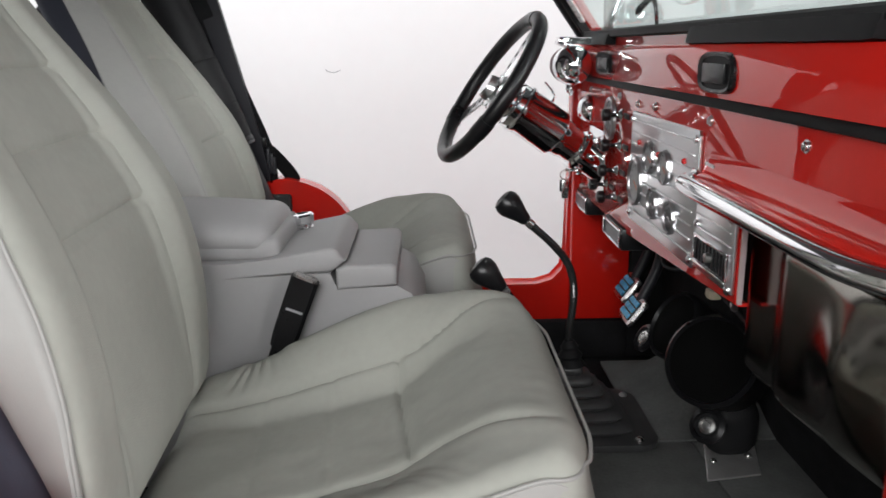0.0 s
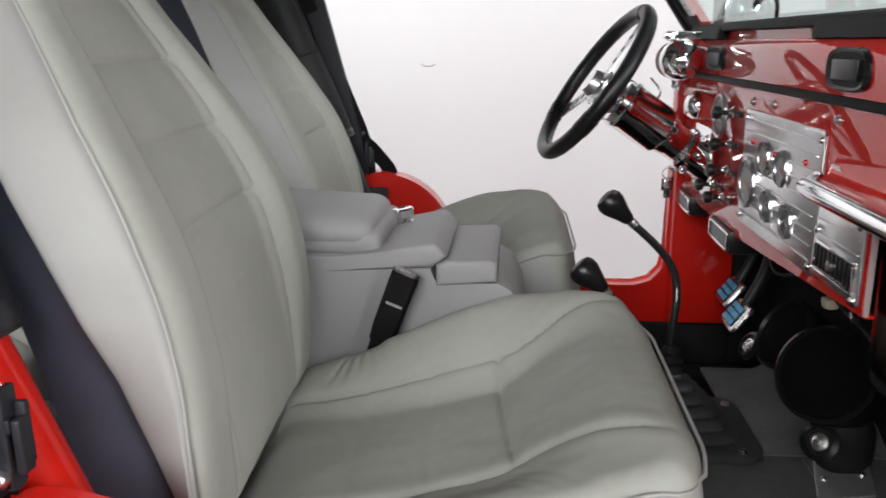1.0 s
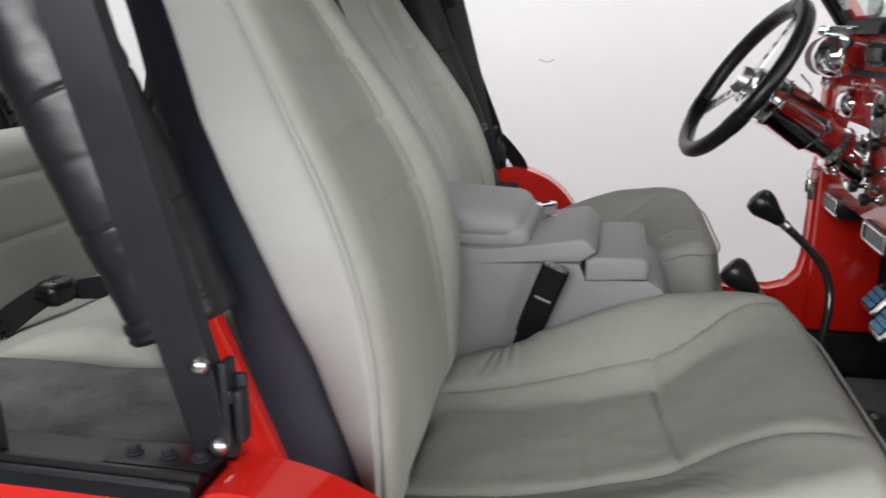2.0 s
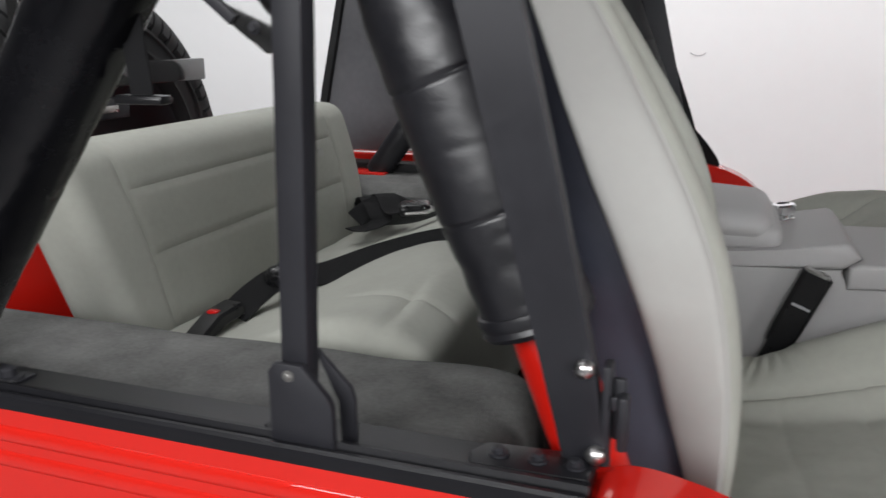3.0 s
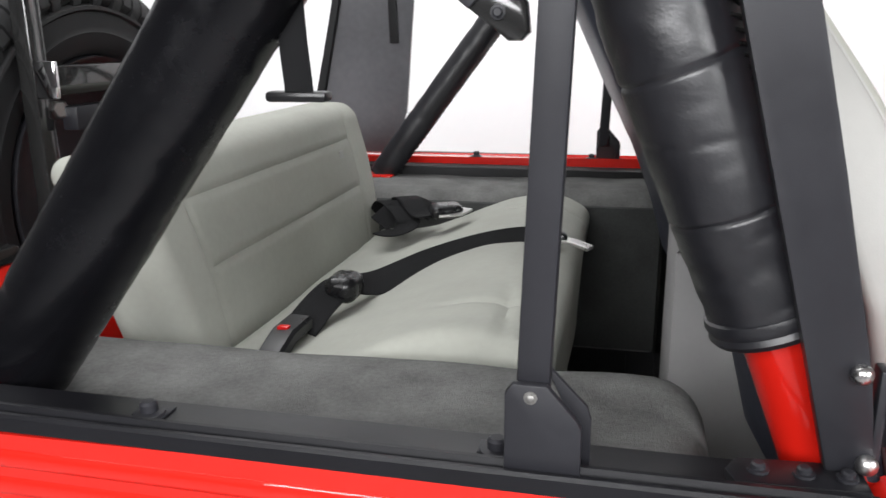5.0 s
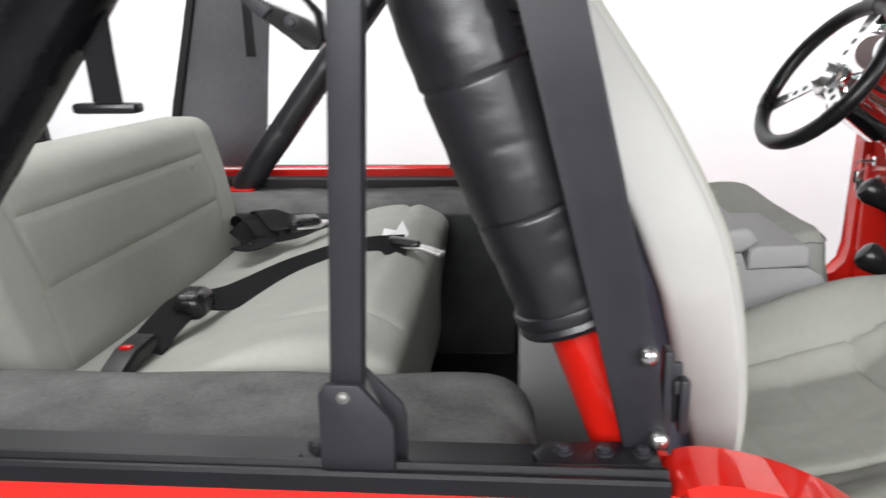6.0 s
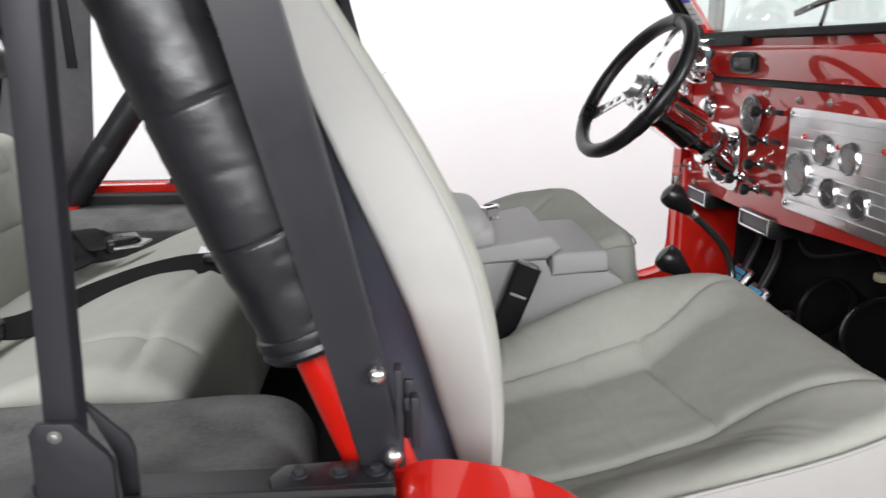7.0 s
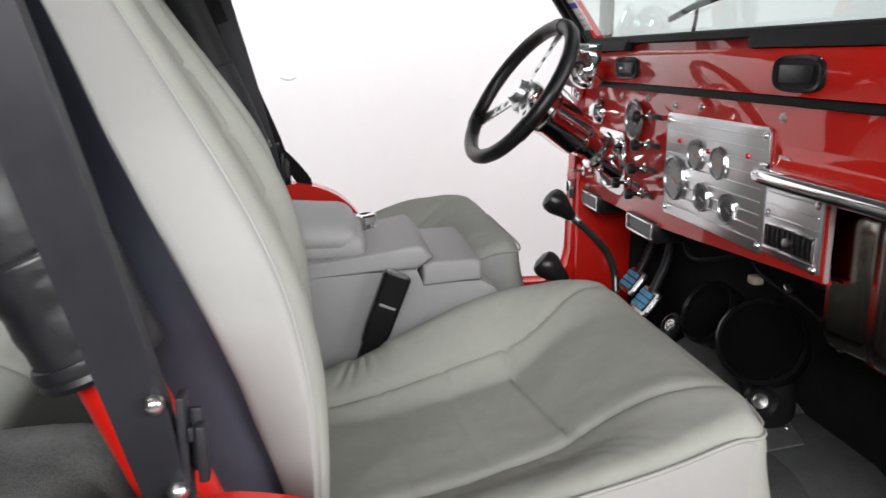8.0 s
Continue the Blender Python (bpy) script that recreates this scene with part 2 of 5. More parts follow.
def sweep(points, section, up=(0, 0, 1), closed=False, scale=None):
    """Carries a closed 2D section along points; section's first axis lies across, its second near up."""
    bm = bmesh.new()
    pts = [Vector(p) for p in points]
    rings = []
    for i, p in enumerate(pts):
        if closed:
            d = pts[(i + 1) % len(pts)] - pts[i - 1]
        else:
            d = pts[min(i + 1, len(pts) - 1)] - pts[max(i - 1, 0)]
        d.normalize()
        side = d.cross(Vector(up))
        side = side.normalized() if side.length > 1e-5 else Vector((1, 0, 0))
        top = side.cross(d)
        k = scale(i / (len(pts) - 1)) if scale else 1
        rings.append([bm.verts.new(p + side * u * k + top * v * k) for u, v in section])
    n = len(section)
    for a, b in (zip(rings, rings[1:] + rings[:1]) if closed else zip(rings, rings[1:])):
        for k in range(n):
            bm.faces.new((a[k], a[(k + 1) % n], b[(k + 1) % n], b[k]))
    if not closed:
        bm.faces.new(rings[0])
        bm.faces.new(rings[-1][::-1])
    return bm


def circle(r, n=14):
    return [(r * math.cos(2 * math.pi * k / n), r * math.sin(2 * math.pi * k / n)) for k in range(n)]


def flat(w, h, r=0.0015):
    return [(-w + r, -h), (w - r, -h), (w, -h + r), (w, h - r), (w - r, h), (-w + r, h), (-w, h - r), (-w, -h + r)]


def tube(points, r, n=14, steps=8, smooth=True, scale=None, closed=False):
    return sweep(catmull(points, steps) if smooth else points, circle(r, n), scale=scale, closed=closed)


def pad(hx, hy, hz, r, step, warp):
    """A rounded block of half sizes hx, hy, hz with a fine skin, bent by warp(u, v, w, p)."""
    bm = bmesh.new()
    n = [max(2, round(2 * h / step)) for h in (hx, hy, hz)]
    verts = {}

    def vert(i, j, k):
        if (i, j, k) not in verts:
            p = Vector([(-1 + 2 * c / m) * h for c, m, h in zip((i, j, k), n, (hx, hy, hz))])
            c = Vector([max(-h + r, min(h - r, x)) for x, h in zip(p, (hx, hy, hz))])
            d = p - c
            if d.length > 1e-9:
                p = c + d.normalized() * r
            verts[i, j, k] = bm.verts.new(warp(p))
        return verts[i, j, k]

    for ax in range(3):
        a, b = [q for q in range(3) if q != ax]
        for end in (0, n[ax]):
            for i in range(n[a]):
                for j in range(n[b]):
                    q = []
                    for di, dj in ((0, 0), (1, 0), (1, 1), (0, 1)):
                        key = [0, 0, 0]
                        key[ax], key[a], key[b] = end, i + di, j + dj
                        q.append(vert(*key))
                    bm.faces.new(q)
    return bm


def prism(outline, y0, y1, bevel=0.004, seg=2, axis="y"):
    """An outline in the x-z plane (axis y), the y-z plane (axis x) or the x-y plane (axis z), drawn out between y0 and y1."""
    bm = bmesh.new()
    def at(a, b, c):
        return {"y": (a, c, b), "x": (c, a, b), "z": (a, b, c)}[axis]
    lo = [bm.verts.new(at(a, b, y0)) for a, b in outline]
    hi = [bm.verts.new(at(a, b, y1)) for a, b in outline]
    n = len(lo)
    bm.faces.new(lo)
    bm.faces.new(hi[::-1])
    for k in range(n):
        bm.faces.new((lo[k], lo[(k + 1) % n], hi[(k + 1) % n], hi[k]))
    if bevel:
        rim = [e for e in bm.edges if (e.verts[0] in lo) == (e.verts[1] in lo)]
        bmesh.ops.bevel(bm, geom=rim, offset=bevel, segments=seg, affect="EDGES", profile=0.5, clamp_overlap=True)
    return bm


def bolt(at, direction, r=0.006, h=0.005):
    return turned([(0, 0), (r * 1.5, 0), (r * 1.5, h * 0.3), (r, h * 0.35), (r, h * 0.8), (r * 0.7, h), (0, h)], at, direction, 10)


def smooth(a, b, x):
    """Eases from 0 at a to 1 at b; a may be the larger one."""
    t = max(0.0, min(1.0, (x - a) / (b - a)))
    return t * t * (3 - 2 * t)


def table(rows, x):
    """Straight lines between rows of (x, value...), softened a little."""
    return [float(np.interp(x, [r[0] for r in rows], [r[k] for r in rows])) for k in range(1, len(rows[0]))]


MID = 1.22   # the vehicle's middle line


def mirror_y(bm):
    for v in bm.verts:
        v.co.y = 2 * MID - v.co.y
    return bm


# ---- the studio ----
floor = part("floor", box(-7, 7, -5, 1.4, -0.05, 0.0, 0), WHITE_FLOOR)
arc = [(3.70 - 0.5 + 0.5 * math.sin(a), 0.5 - 0.5 * math.cos(a)) for a in np.linspace(0, math.pi / 2, 14)]
tagged(part("wall_cove", prism([(1.4, -0.05), (1.4, 0.0)] + arc + [(3.76, 0.5), (3.76, -0.05)], -7.0, 7.0, 0, 1, "x"), WHITE_WALL), "white painted floor sweep curving into the wall", "wall cove", kind="structure")
tagged(floor, "smooth grey painted studio floor", "floor", kind="structure")
# Dark grey for unseen walls and ceiling, to cut the light they bounce.
DARK_WALL = material("unseen_dark_wall", (0.15, 0.15, 0.153), rough=0.85, spec=0.2, tone=0.05, tone_scale=1.2)
for nm, b in (("wall_north", (-7.1, 7.1, 3.7, 3.8, 0.5, 4.2)), ("wall_south", (-7.1, 7.1, -5.1, -5.0, 0, 4.2)),
              ("wall_east", (7.0, 7.1, -5.0, 3.7, 0, 4.2)), ("wall_west", (-7.1, -7.0, -5.0, 3.7, 0, 4.2))):
    tagged(part(nm, box(*b, 0), WHITE_WALL if nm == "wall_north" else DARK_WALL), "plain white painted studio wall" if nm == "wall_north" else "unseen studio wall, kept grey to cut bounced light", "wall", kind="structure")
tagged(part("ceiling", box(-7.1, 7.1, -5.1, 3.8, 4.2, 4.3, 0), DARK_WALL), "unseen studio ceiling, kept grey to cut bounced light", "ceiling", kind="structure")
arc = [(-0.40 + 0.035 * math.cos(a), 3.698, 1.275 + 0.02 * math.sin(a)) for a in np.linspace(radians(200), radians(335), 12)]
mark = part("wall_scuff", sweep(arc, circle(0.0016, 6), up=(0, 1, 0)), GREY_INK)
tagged(mark, "thin curved grey scuff on the white wall", "scuff mark", kind="structure")


# ---- body tub ----
body = thing("vehicle_body", "glossy red open off-road vehicle tub with low door openings", "vehicle body")
HUMP = [(v.x, v.z) for v in catmull([Vector((a, 0, b)) for a, b in ((-0.346, 1.064), (-0.33, 1.0685), (-0.306, 1.067), (-0.266, 1.057), (-0.225, 1.037), (-0.19, 1.005), (-0.165, 0.963), (-0.145, 0.90), (-0.125, 0.845), (-0.09, 0.812), (-0.04, 0.80))], 5)]
SIDE = [(-1.46, 0.45), (-1.46, 1.0535), (-0.352, 1.0535)] + HUMP + [(0.27, 0.80), (0.31, 0.812), (0.335, 0.84), (0.343, 0.88),
        (0.343, 1.29), (0.36, 1.33), (0.95, 1.33), (0.95, 0.45)]
# outer skin of the near side
part("side_panel", prism(SIDE, 0.498, 0.55, 0.009, 4), RED, body)
part("side_panel", mirror_y(prism([(x, 1.060 if z == 1.0535 else z) for x, z in SIDE], 0.498, 0.55, 0.006, 3)), RED, body)
# pressed ridge that runs below the rail
for flip in (False, True):
    for z, h, d in ((1.032, 0.008, 0.003), (1.008, 0.008, 0.0022)):
        half = [(d * math.sin(a) - 0.001, -h * math.cos(a)) for a in np.linspace(0, math.pi, 13)]
        b = sweep([(-1.44, 0.4975, z), (-0.42, 0.4975, z), (-0.38, 0.4985, z + 0.003), (-0.355, 0.500, z + 0.006)], half)
        part("pressed_ridge", mirror_y(b) if flip else b, RED, body)
part("floor_pan", box(-1.40, 0.62, 0.56, 1.88, 0.60, 0.625, 0), CARPET_DARK, body, "black carpeted floor")
part("rear_floor", box(-1.40, -0.38, 0.80, 1.64, 0.626, 0.70, 0.01), RUBBER, body, "black ribbed rear floor")
for k in range(3):
    part("floor_rib", box(-0.55 + k * 0.055, -0.545 + k * 0.055, 0.82, 1.62, 0.70, 0.704, 0.001), RUBBER, body)
SHAPE = [(MID - 0.24 + a, b) for a, b in ((0, 0.625), (0.04, 0.70), (0.09, 0.72), (0.39, 0.72), (0.44, 0.70), (0.48, 0.625))]
part("tunnel", prism(SHAPE, -0.38, 0.445, 0.004, 2, "x"), TUNNEL_CARPET, body, "dark grey carpeted transmission tunnel")
part("tunnel_front", prism(SHAPE, 0.446, 0.62, 0.004, 2, "x"), TUNNEL_CARPET, body, "charcoal carpeted tunnel end")


def hump(p):
    x, y, f = p.x + 0.482, p.y + 1.435, (p.z + 0.06) / 0.12
    rise = 0.004 + 0.120 * smooth(0.36, 0.58, x) * smooth(1.262, 1.38, y) * (1 - smooth(1.50, 1.608, y))
    return Vector((x, y, 0.7195 + f * rise))


part("toe_hump", pad(0.118, 0.172, 0.06, 0.006, 0.012, hump), TUNNEL_CARPET, body, "dark grey carpeted toe hump")
part("firewall", prism([(0.62, 0.60), (0.56, 0.80), (0.56, 1.33), (0.60, 1.33), (0.66, 0.60)], 0.55, 1.89, 0), CARPET_DARK, body, "black carpeted firewall")
part("kick_panel", box(0.40, 0.60, 0.552, 0.575, 0.62, 1.20, 0.008), CARPET_DARK, body)
part("kick_panel", box(0.345, 0.485, 1.865, 1.889, 0.722, 1.10, 0.008), RED, body)
part("kick_liner", box(0.486, 0.60, 1.860, 1.889, 0.626, 1.20, 0.006), CARPET_DARK, body)
part("side_carpet", box(-0.437, -0.301, 1.862, 1.889, 0.626, 1.035, 0.006), CARPET_MID, body, "dark grey carpet on the inner tub side")
part("sill_carpet", box(-0.30, 0.485, 1.858, 1.889, 0.626, 0.720, 0.006), CARPET_DARK, body)
part("jamb", box(0.343, 0.385, 0.553, 0.60, 0.80, 1.28, 0.01, 3), RED, body)
part("tailgate", box(-1.44, -1.40, 0.552, 1.888, 0.60, 1.02, 0.008), RED, body)
for flip in (False, True):
    b = pad(0.485, 0.122, 0.199, 0.048, 0.016, lambda p: Vector((p.x - 0.915, p.y + 0.674, p.z + 0.825 + 0.003 * noise.noise(p * 11) + 0.006 * smooth(0.0, 0.45, p.x) * (p.z > 0))))
    part("wheel_well", mirror_y(b) if flip else b, CARPET, body, "grey carpeted wheel housing")
    b = box(-1.42, -0.40, 0.5525, 0.606 if flip else 0.566, 0.99, 1.045 if flip else 1.034, 0.004)
    part("inner_lip", mirror_y(b) if flip else b, RUBBER, body)
# Darker sheet over the far housing side stands in for its shade.
part("well_shade_sheet", box(-1.40, -0.438, 1.628, 1.6435, 0.702, 1.006, 0.006), CARPET_MID, body, "dark grey sheet for the shaded inner housing side")
part("cowl", box(0.56, 0.95, 0.552, 1.888, 1.28, 1.33, 0.01), RED, body)

# ---- soft top rails, posts and added shade roof ----
def side_rail(flip):
    rail = thing("soft_top_rail", "black double-channel soft top rail bolted on the tub edge", "rail", "soft top rails")
    prof = [(0.480, 1.046), (0.480, 1.062), (0.4965, 1.062), (0.4965, 1.046)] if flip else [(0.4962, 1.0560), (0.4962, 1.0675), (0.4982, 1.0700), (0.5012, 1.0700), (0.5028, 1.0655), (0.5075, 1.0655), (0.5090, 1.0720), (0.5125, 1.0720), (0.5145, 1.0675), (0.5195, 1.0640), (0.530, 1.0610), (0.560, 1.0610), (0.560, 1.0560)]
    b = prism([(y, z) for y, z in prof], -1.44, -0.353, 0.001, 1, "x")
    part("channel", mirror_y(b) if flip else b, RAIL_COAT, rail)
    for x in (-1.20, -0.865, -0.592):
        b = join(turned([(0, 0), (0.013, 0), (0.012, 0.003), (0.007, 0.004), (0.007, 0.010), (0.005, 0.012), (0, 0.012)], (x, 0.534, 1.0605 if flip else 1.0618), (0, 0, 1), 12),
                 box(x - 0.014, x + 0.014, 0.531, 0.549, 1.0602 if flip else 1.0612, 1.0615 if flip else 1.0628, 0.0004))
        part("rail_bolt", mirror_y(b) if flip else b, BLACK_COAT, rail)
    b = prism([(-0.436, 0.520), (-0.441, 0.535), (-0.432, 0.552), (-0.37, 0.556), (-0.354, 0.552), (-0.354, 0.522)], 1.0612, 1.0685, 0.002, 2, "z")
    part("end_plate", mirror_y(b) if flip else b, RAIL_COAT, rail)
    for x in (-0.420, -0.392, -0.366):
        b = bolt((x, 0.536, 1.0685), (0, 0, 1), 0.0048, 0.006)
        part("plate_bolt", mirror_y(b) if flip else b, BLACK_COAT, rail)
    return rail


side_rail(False)
side_rail(True)


def bow_post(flip):
    post = thing("soft_top_bow_post", "black steel soft top bow post in a bolted bracket", "post", "soft top posts")
    def put(name, b, mat):
        part(name, mirror_y(b) if flip else b, mat, post)
    put("upright", prism([(-0.578, 1.09), (-0.556, 1.09), (-0.545, 1.40), (-0.537, 1.62), (-0.557, 1.62), (-0.566, 1.40)], 0.512, 0.531, 0.003), BLACK_COAT)
    put("bracket", prism([(-0.583, 1.059), (-0.583, 1.122), (-0.578, 1.129), (-0.556, 1.129), (-0.536, 1.106), (-0.533, 1.100), (-0.533, 1.059)], 0.504, 0.5115, 0.0015), BLACK_COAT)
    put("bracket_flange", prism([(-0.560, 1.132), (-0.556, 1.130), (-0.531, 1.104), (-0.528, 1.095), (-0.528, 1.060), (-0.540, 1.060), (-0.540, 1.092)], 0.5312, 0.536, 0.001), BLACK_COAT)
    put("bracket_bolt", bolt((-0.566, 0.504, 1.1205), (0, -1, 0), 0.0030, 0.003), DULL)
    put("link_arm", prism([(-0.575, 1.346), (-0.580, 1.341), (-0.588, 1.341), (-0.600, 1.351), (-0.640, 1.382), (-0.82, 1.532), (-0.802, 1.556), (-0.600, 1.388), (-0.577, 1.364)], 0.535, 0.552, 0.003), GLOSS_BLACK)
    put("arm_lip", prism([(-0.606, 1.366), (-0.612, 1.360), (-0.81, 1.526), (-0.804, 1.533)], 0.5315, 0.5348, 0.001), BLACK_COAT)
    put("pivot_bolt", bolt((-0.594, 0.535, 1.358), (0, -1, 0), 0.0032, 0.004), BLACK_COAT)


bow_post(False)
bow_post(True)


def door_post(flip):
    post = thing("door_surround_post", "black steel door surround post with striker bracket", "post", "door posts")
    def put(name, b, mat, label=""):
        part(name, mirror_y(b) if flip else b, mat, post, label)
    put("upright", prism([(-0.377, 1.066), (-0.345, 1.066), (-0.357, 1.135), (-0.386, 1.263), (-0.405, 1.34), (-0.43, 1.44), (-0.47, 1.60), (-0.515, 1.60), (-0.478, 1.45), (-0.454, 1.366), (-0.399, 1.155)], 0.545, 0.560, 0.003), BLACK_COAT)
    put("striker_bracket", join(box(-0.352, -0.346, 0.545, 0.562, 1.066, 1.140, 0.0015), box(-0.346, -0.337, 0.556, 0.562, 1.082, 1.128, 0.002)), BLACK_COAT)
    put("striker", join(box(-0.341, -0.334, 0.543, 0.5555, 1.080, 1.120, 0.002), box(-0.3455, -0.3415, 0.543, 0.547, 1.110, 1.120, 0.001)), BLACK_COAT)
    for x, z in ((-0.364, 1.138), (-0.354, 1.076)):
        put("bolt", turned([(0.0065, 0), (0.0072, 0.003), (0.006, 0.006), (0.003, 0.008), (0, 0.0085)], (x, 0.545, z), (0, -1, 0), 14), STEEL, "bright domed bolt")
    return post


door_post(False)
door_post(True)

top = thing("corner_curtain", "black canvas rear corner curtain with a zip edge", "curtain")
# Unseen top, added and sized to keep overhead light off the front seats.
shade_top = thing("added_shade_top", "unseen black canvas added to shade the front seats", "soft top")
part("shade_panel", pad(0.56, 0.70, 0.010, 0.009, 0.09, lambda p: Vector((p.x - 0.19, p.y + MID, p.z + 1.74 - 0.10 * (p.y / 0.7) ** 2))), CANVAS, shade_top)
QUARTER = [(-1.285, 1.063), (-1.285, 1.10), (-1.255, 1.22), (-1.205, 1.44), (-1.155, 1.66), (-1.00, 1.66), (-1.018, 1.43), (-1.042, 1.16), (-1.07, 1.063)]
for flip in (True,):
    part("corner_panel", prism([(x, z) for x, z in QUARTER], 2 * MID - 0.522, 2 * MID - 0.516, 0.002), CANVAS, top, "black canvas rear corner panel")
    part("corner_frame", prism([(-1.292, 1.06), (-1.276, 1.06), (-1.244, 1.215), (-1.145, 1.66), (-1.162, 1.66), (-1.263, 1.215)], 2 * MID - 0.540, 2 * MID - 0.5225, 0.003), RUBBER, top)
    part("binding", prism([(-1.085, 1.66), (-1.070, 1.66), (-1.055, 1.325), (-1.078, 1.325)], 2 * MID - 0.527, 2 * MID - 0.5225, 0.001), RUBBER, top)
    for k in range(80):
        z = 1.16 + k * 0.006
        x = -1.042 + (z - 1.16) * 0.088
        part("zip_tooth", box(x, x + 0.0042, 2 * MID - 0.524, 2 * MID - 0.520, z, z + 0.003, 0), RUBBER, top)

# ---- roll bar ----
roll = thing("roll_bar", "red roll bar tube wrapped in black laced leather padding", "roll bar")


def padded(points, r, wrinkles, seed, belts=()):
    rnd = random.Random(seed)
    path = catmull(points, 90 if belts else 50)
    b = sweep(path, circle(r, 36), up=(0, 1, 0))
    slim = 0.05 if belts else 0.0
    n = len(path)
    L = sum((q - p).length for p, q in zip(path, path[1:]))
    folds = [(rnd.random() * L, rnd.random() * 6.28, 0.004 + rnd.random() * 0.009, 0.0004 + rnd.random() * 0.0010, rnd.uniform(-1.6, 1.6)) for _ in range(wrinkles)]
    b.verts.ensure_lookup_table()
    for i, p in enumerate(path):
        s = L * i / (n - 1)
        for k in range(36):
            v = b.verts[i * 36 + k]
            a = 2 * math.pi * k / 36
            d = 0.0
            for fs, fa, w, h, tilt in folds:
                da = math.atan2(math.sin(a - fa), math.cos(a - fa))
                d -= h * math.exp(-((s - fs - tilt * da * 0.02) / w) ** 2) * max(0, math.cos(da * 0.8)) ** 2
            for q in belts:
                d -= 0.0018 * math.exp(-((s - q - 0.004 * math.sin(a)) / 0.0022) ** 2)
            d -= slim * r * (1 - smooth(0.0, 0.15, s))
            d += 0.0007 * noise.noise(v.co * 28) + 0.0005 * noise.noise(v.co * 90)
            v.co += (v.co - p).normalized() * d
    return b


for flip in (False, True):
    def put(name, b, mat, label=""):
        part(name, mirror_y(b) if flip else b, mat, roll, label)
    # The far padding gets duller RUBBER, which puts its shadow into the material.
    put("hoop_padding", padded([(-0.4075, 0.602, 1.150), (-0.448, 0.602, 1.25), (-0.498, 0.602, 1.37), (-0.581, 0.605, 1.58)], 0.0450, 34, 3, (0.130, 0.262)), RUBBER if flip else LEATHER, "black wrinkled leather padding")
    put("padding_cuff", turned([(0.031, -0.001), (0.042, 0), (0.0445, 0.004), (0.043, 0.008), (0.0447, 0.013), (0.0435, 0.018), (0.041, 0.019)], (-0.4070, 0.602, 1.1455), (-0.39, 0, 1), 32), LEATHER)
    put("hoop_leg", rod((-0.3415, 0.602, 0.98), (-0.4125, 0.602, 1.165), 0.0268, 32), LEATHER if flip else RED, "black lower leg of the far hoop" if flip else "bare red painted tube")
    put("leg_foot", box(-0.40, -0.29, 0.57, 0.65, 0.955, 0.985, 0.008), RUBBER if flip else RED)
    put("rear_brace_padding", padded([(-1.077, 0.62, 1.025), (-0.977, 0.62, 1.156), (-0.806, 0.62, 1.381), (-0.64, 0.612, 1.60)], 0.031 if flip else 0.047, 30 if flip else 8, 8), LEATHER if flip else LEATHER_DARK, "black leather brace padding")
    put("brace_foot", box(-1.15, -1.042, 0.575, 0.665, 1.017, 1.03, 0.004), RED)
def lacing(points, r, angle, n, w, flip):
    """Cross stitches that close the padding along one side."""
    path = catmull(points, 40)
    for k in range(n):
        f = (k + 0.5) / n * (len(path) - 2)
        i = int(f)
        p, d = path[i].lerp(path[i + 1], f - i), (path[i + 1] - path[i]).normalized()
        side = d.cross(Vector((0, 1, 0))).normalized()
        out = (side * math.cos(angle) + Vector((0, -1, 0)) * math.sin(angle)).normalized()
        across = out.cross(d).normalized()
        c = p + out * (r + 0.0004)
        b = sweep([c - across * w - d * 0.004, c + out * 0.0022, c + across * w + d * 0.004], circle(0.0014, 6), up=out)
        part("stitch", mirror_y(b) if flip else b, WEBBING, roll)


lacing([(-0.458, 0.602, 1.275), (-0.498, 0.602, 1.37), (-0.581, 0.605, 1.58)], 0.0440, 2.55, 22, 0.007, False)
lacing([(-1.06, 0.62, 1.047), (-0.806, 0.62, 1.381), (-0.70, 0.615, 1.52)], 0.0305, math.pi + 0.25, 60, 0.0016, True)
part("cross_bar", rod((-0.585, 0.60, 1.60), (-0.585, 2 * MID - 0.60, 1.60), 0.042, 28), LEATHER, roll)


# ---- front seats ----
EDGE = [(0.90, -0.262, -0.287), (1.00, -0.256, -0.292), (1.085, -0.254, -0.309), (1.184, -0.272, -0.342), (1.25, -0.303, -0.369), (1.333, -0.352, -0.405), (1.39, -0.390, -0.435),
        (1.50, -0.452, -0.504), (1.62, -0.505, -0.564)]


def front_edge(z):
    f = [0, 0]
    for dz, w in ((-0.05, 1), (-0.025, 2), (0, 3), (0.025, 2), (0.05, 1)):
        a = table(EDGE, z + dz)
        f = [f[0] + a[0] * w / 9, f[1] + a[1] * w / 9]
    return f


SEAM = [(0.90, -0.268), (1.0, -0.294), (1.03, -0.302), (1.06, -0.311), (1.10, -0.321), (1.15, -0.335), (1.20, -0.355), (1.25, -0.377), (1.30, -0.398),
        (1.353, -0.421), (1.45, -0.466), (1.62, -0.555)]
FLARE = [(0.90, -0.026), (1.05, -0.020), (1.10, -0.010), (1.15, 0.009), (1.20, 0.014), (1.25, 0.025), (1.30, 0.033), (1.40, 0.040), (1.62, 0.045)]


def flare(z):
    """How much wider the seat is at its rear seam than at its front edge."""
    return table(FLARE, z)[0]


RECLINE = [(0.9, 0.0), (1.05, 0.005), (1.17, 0.036), (1.26, 0.050), (1.40, 0.062), (1.62, 0.085)]


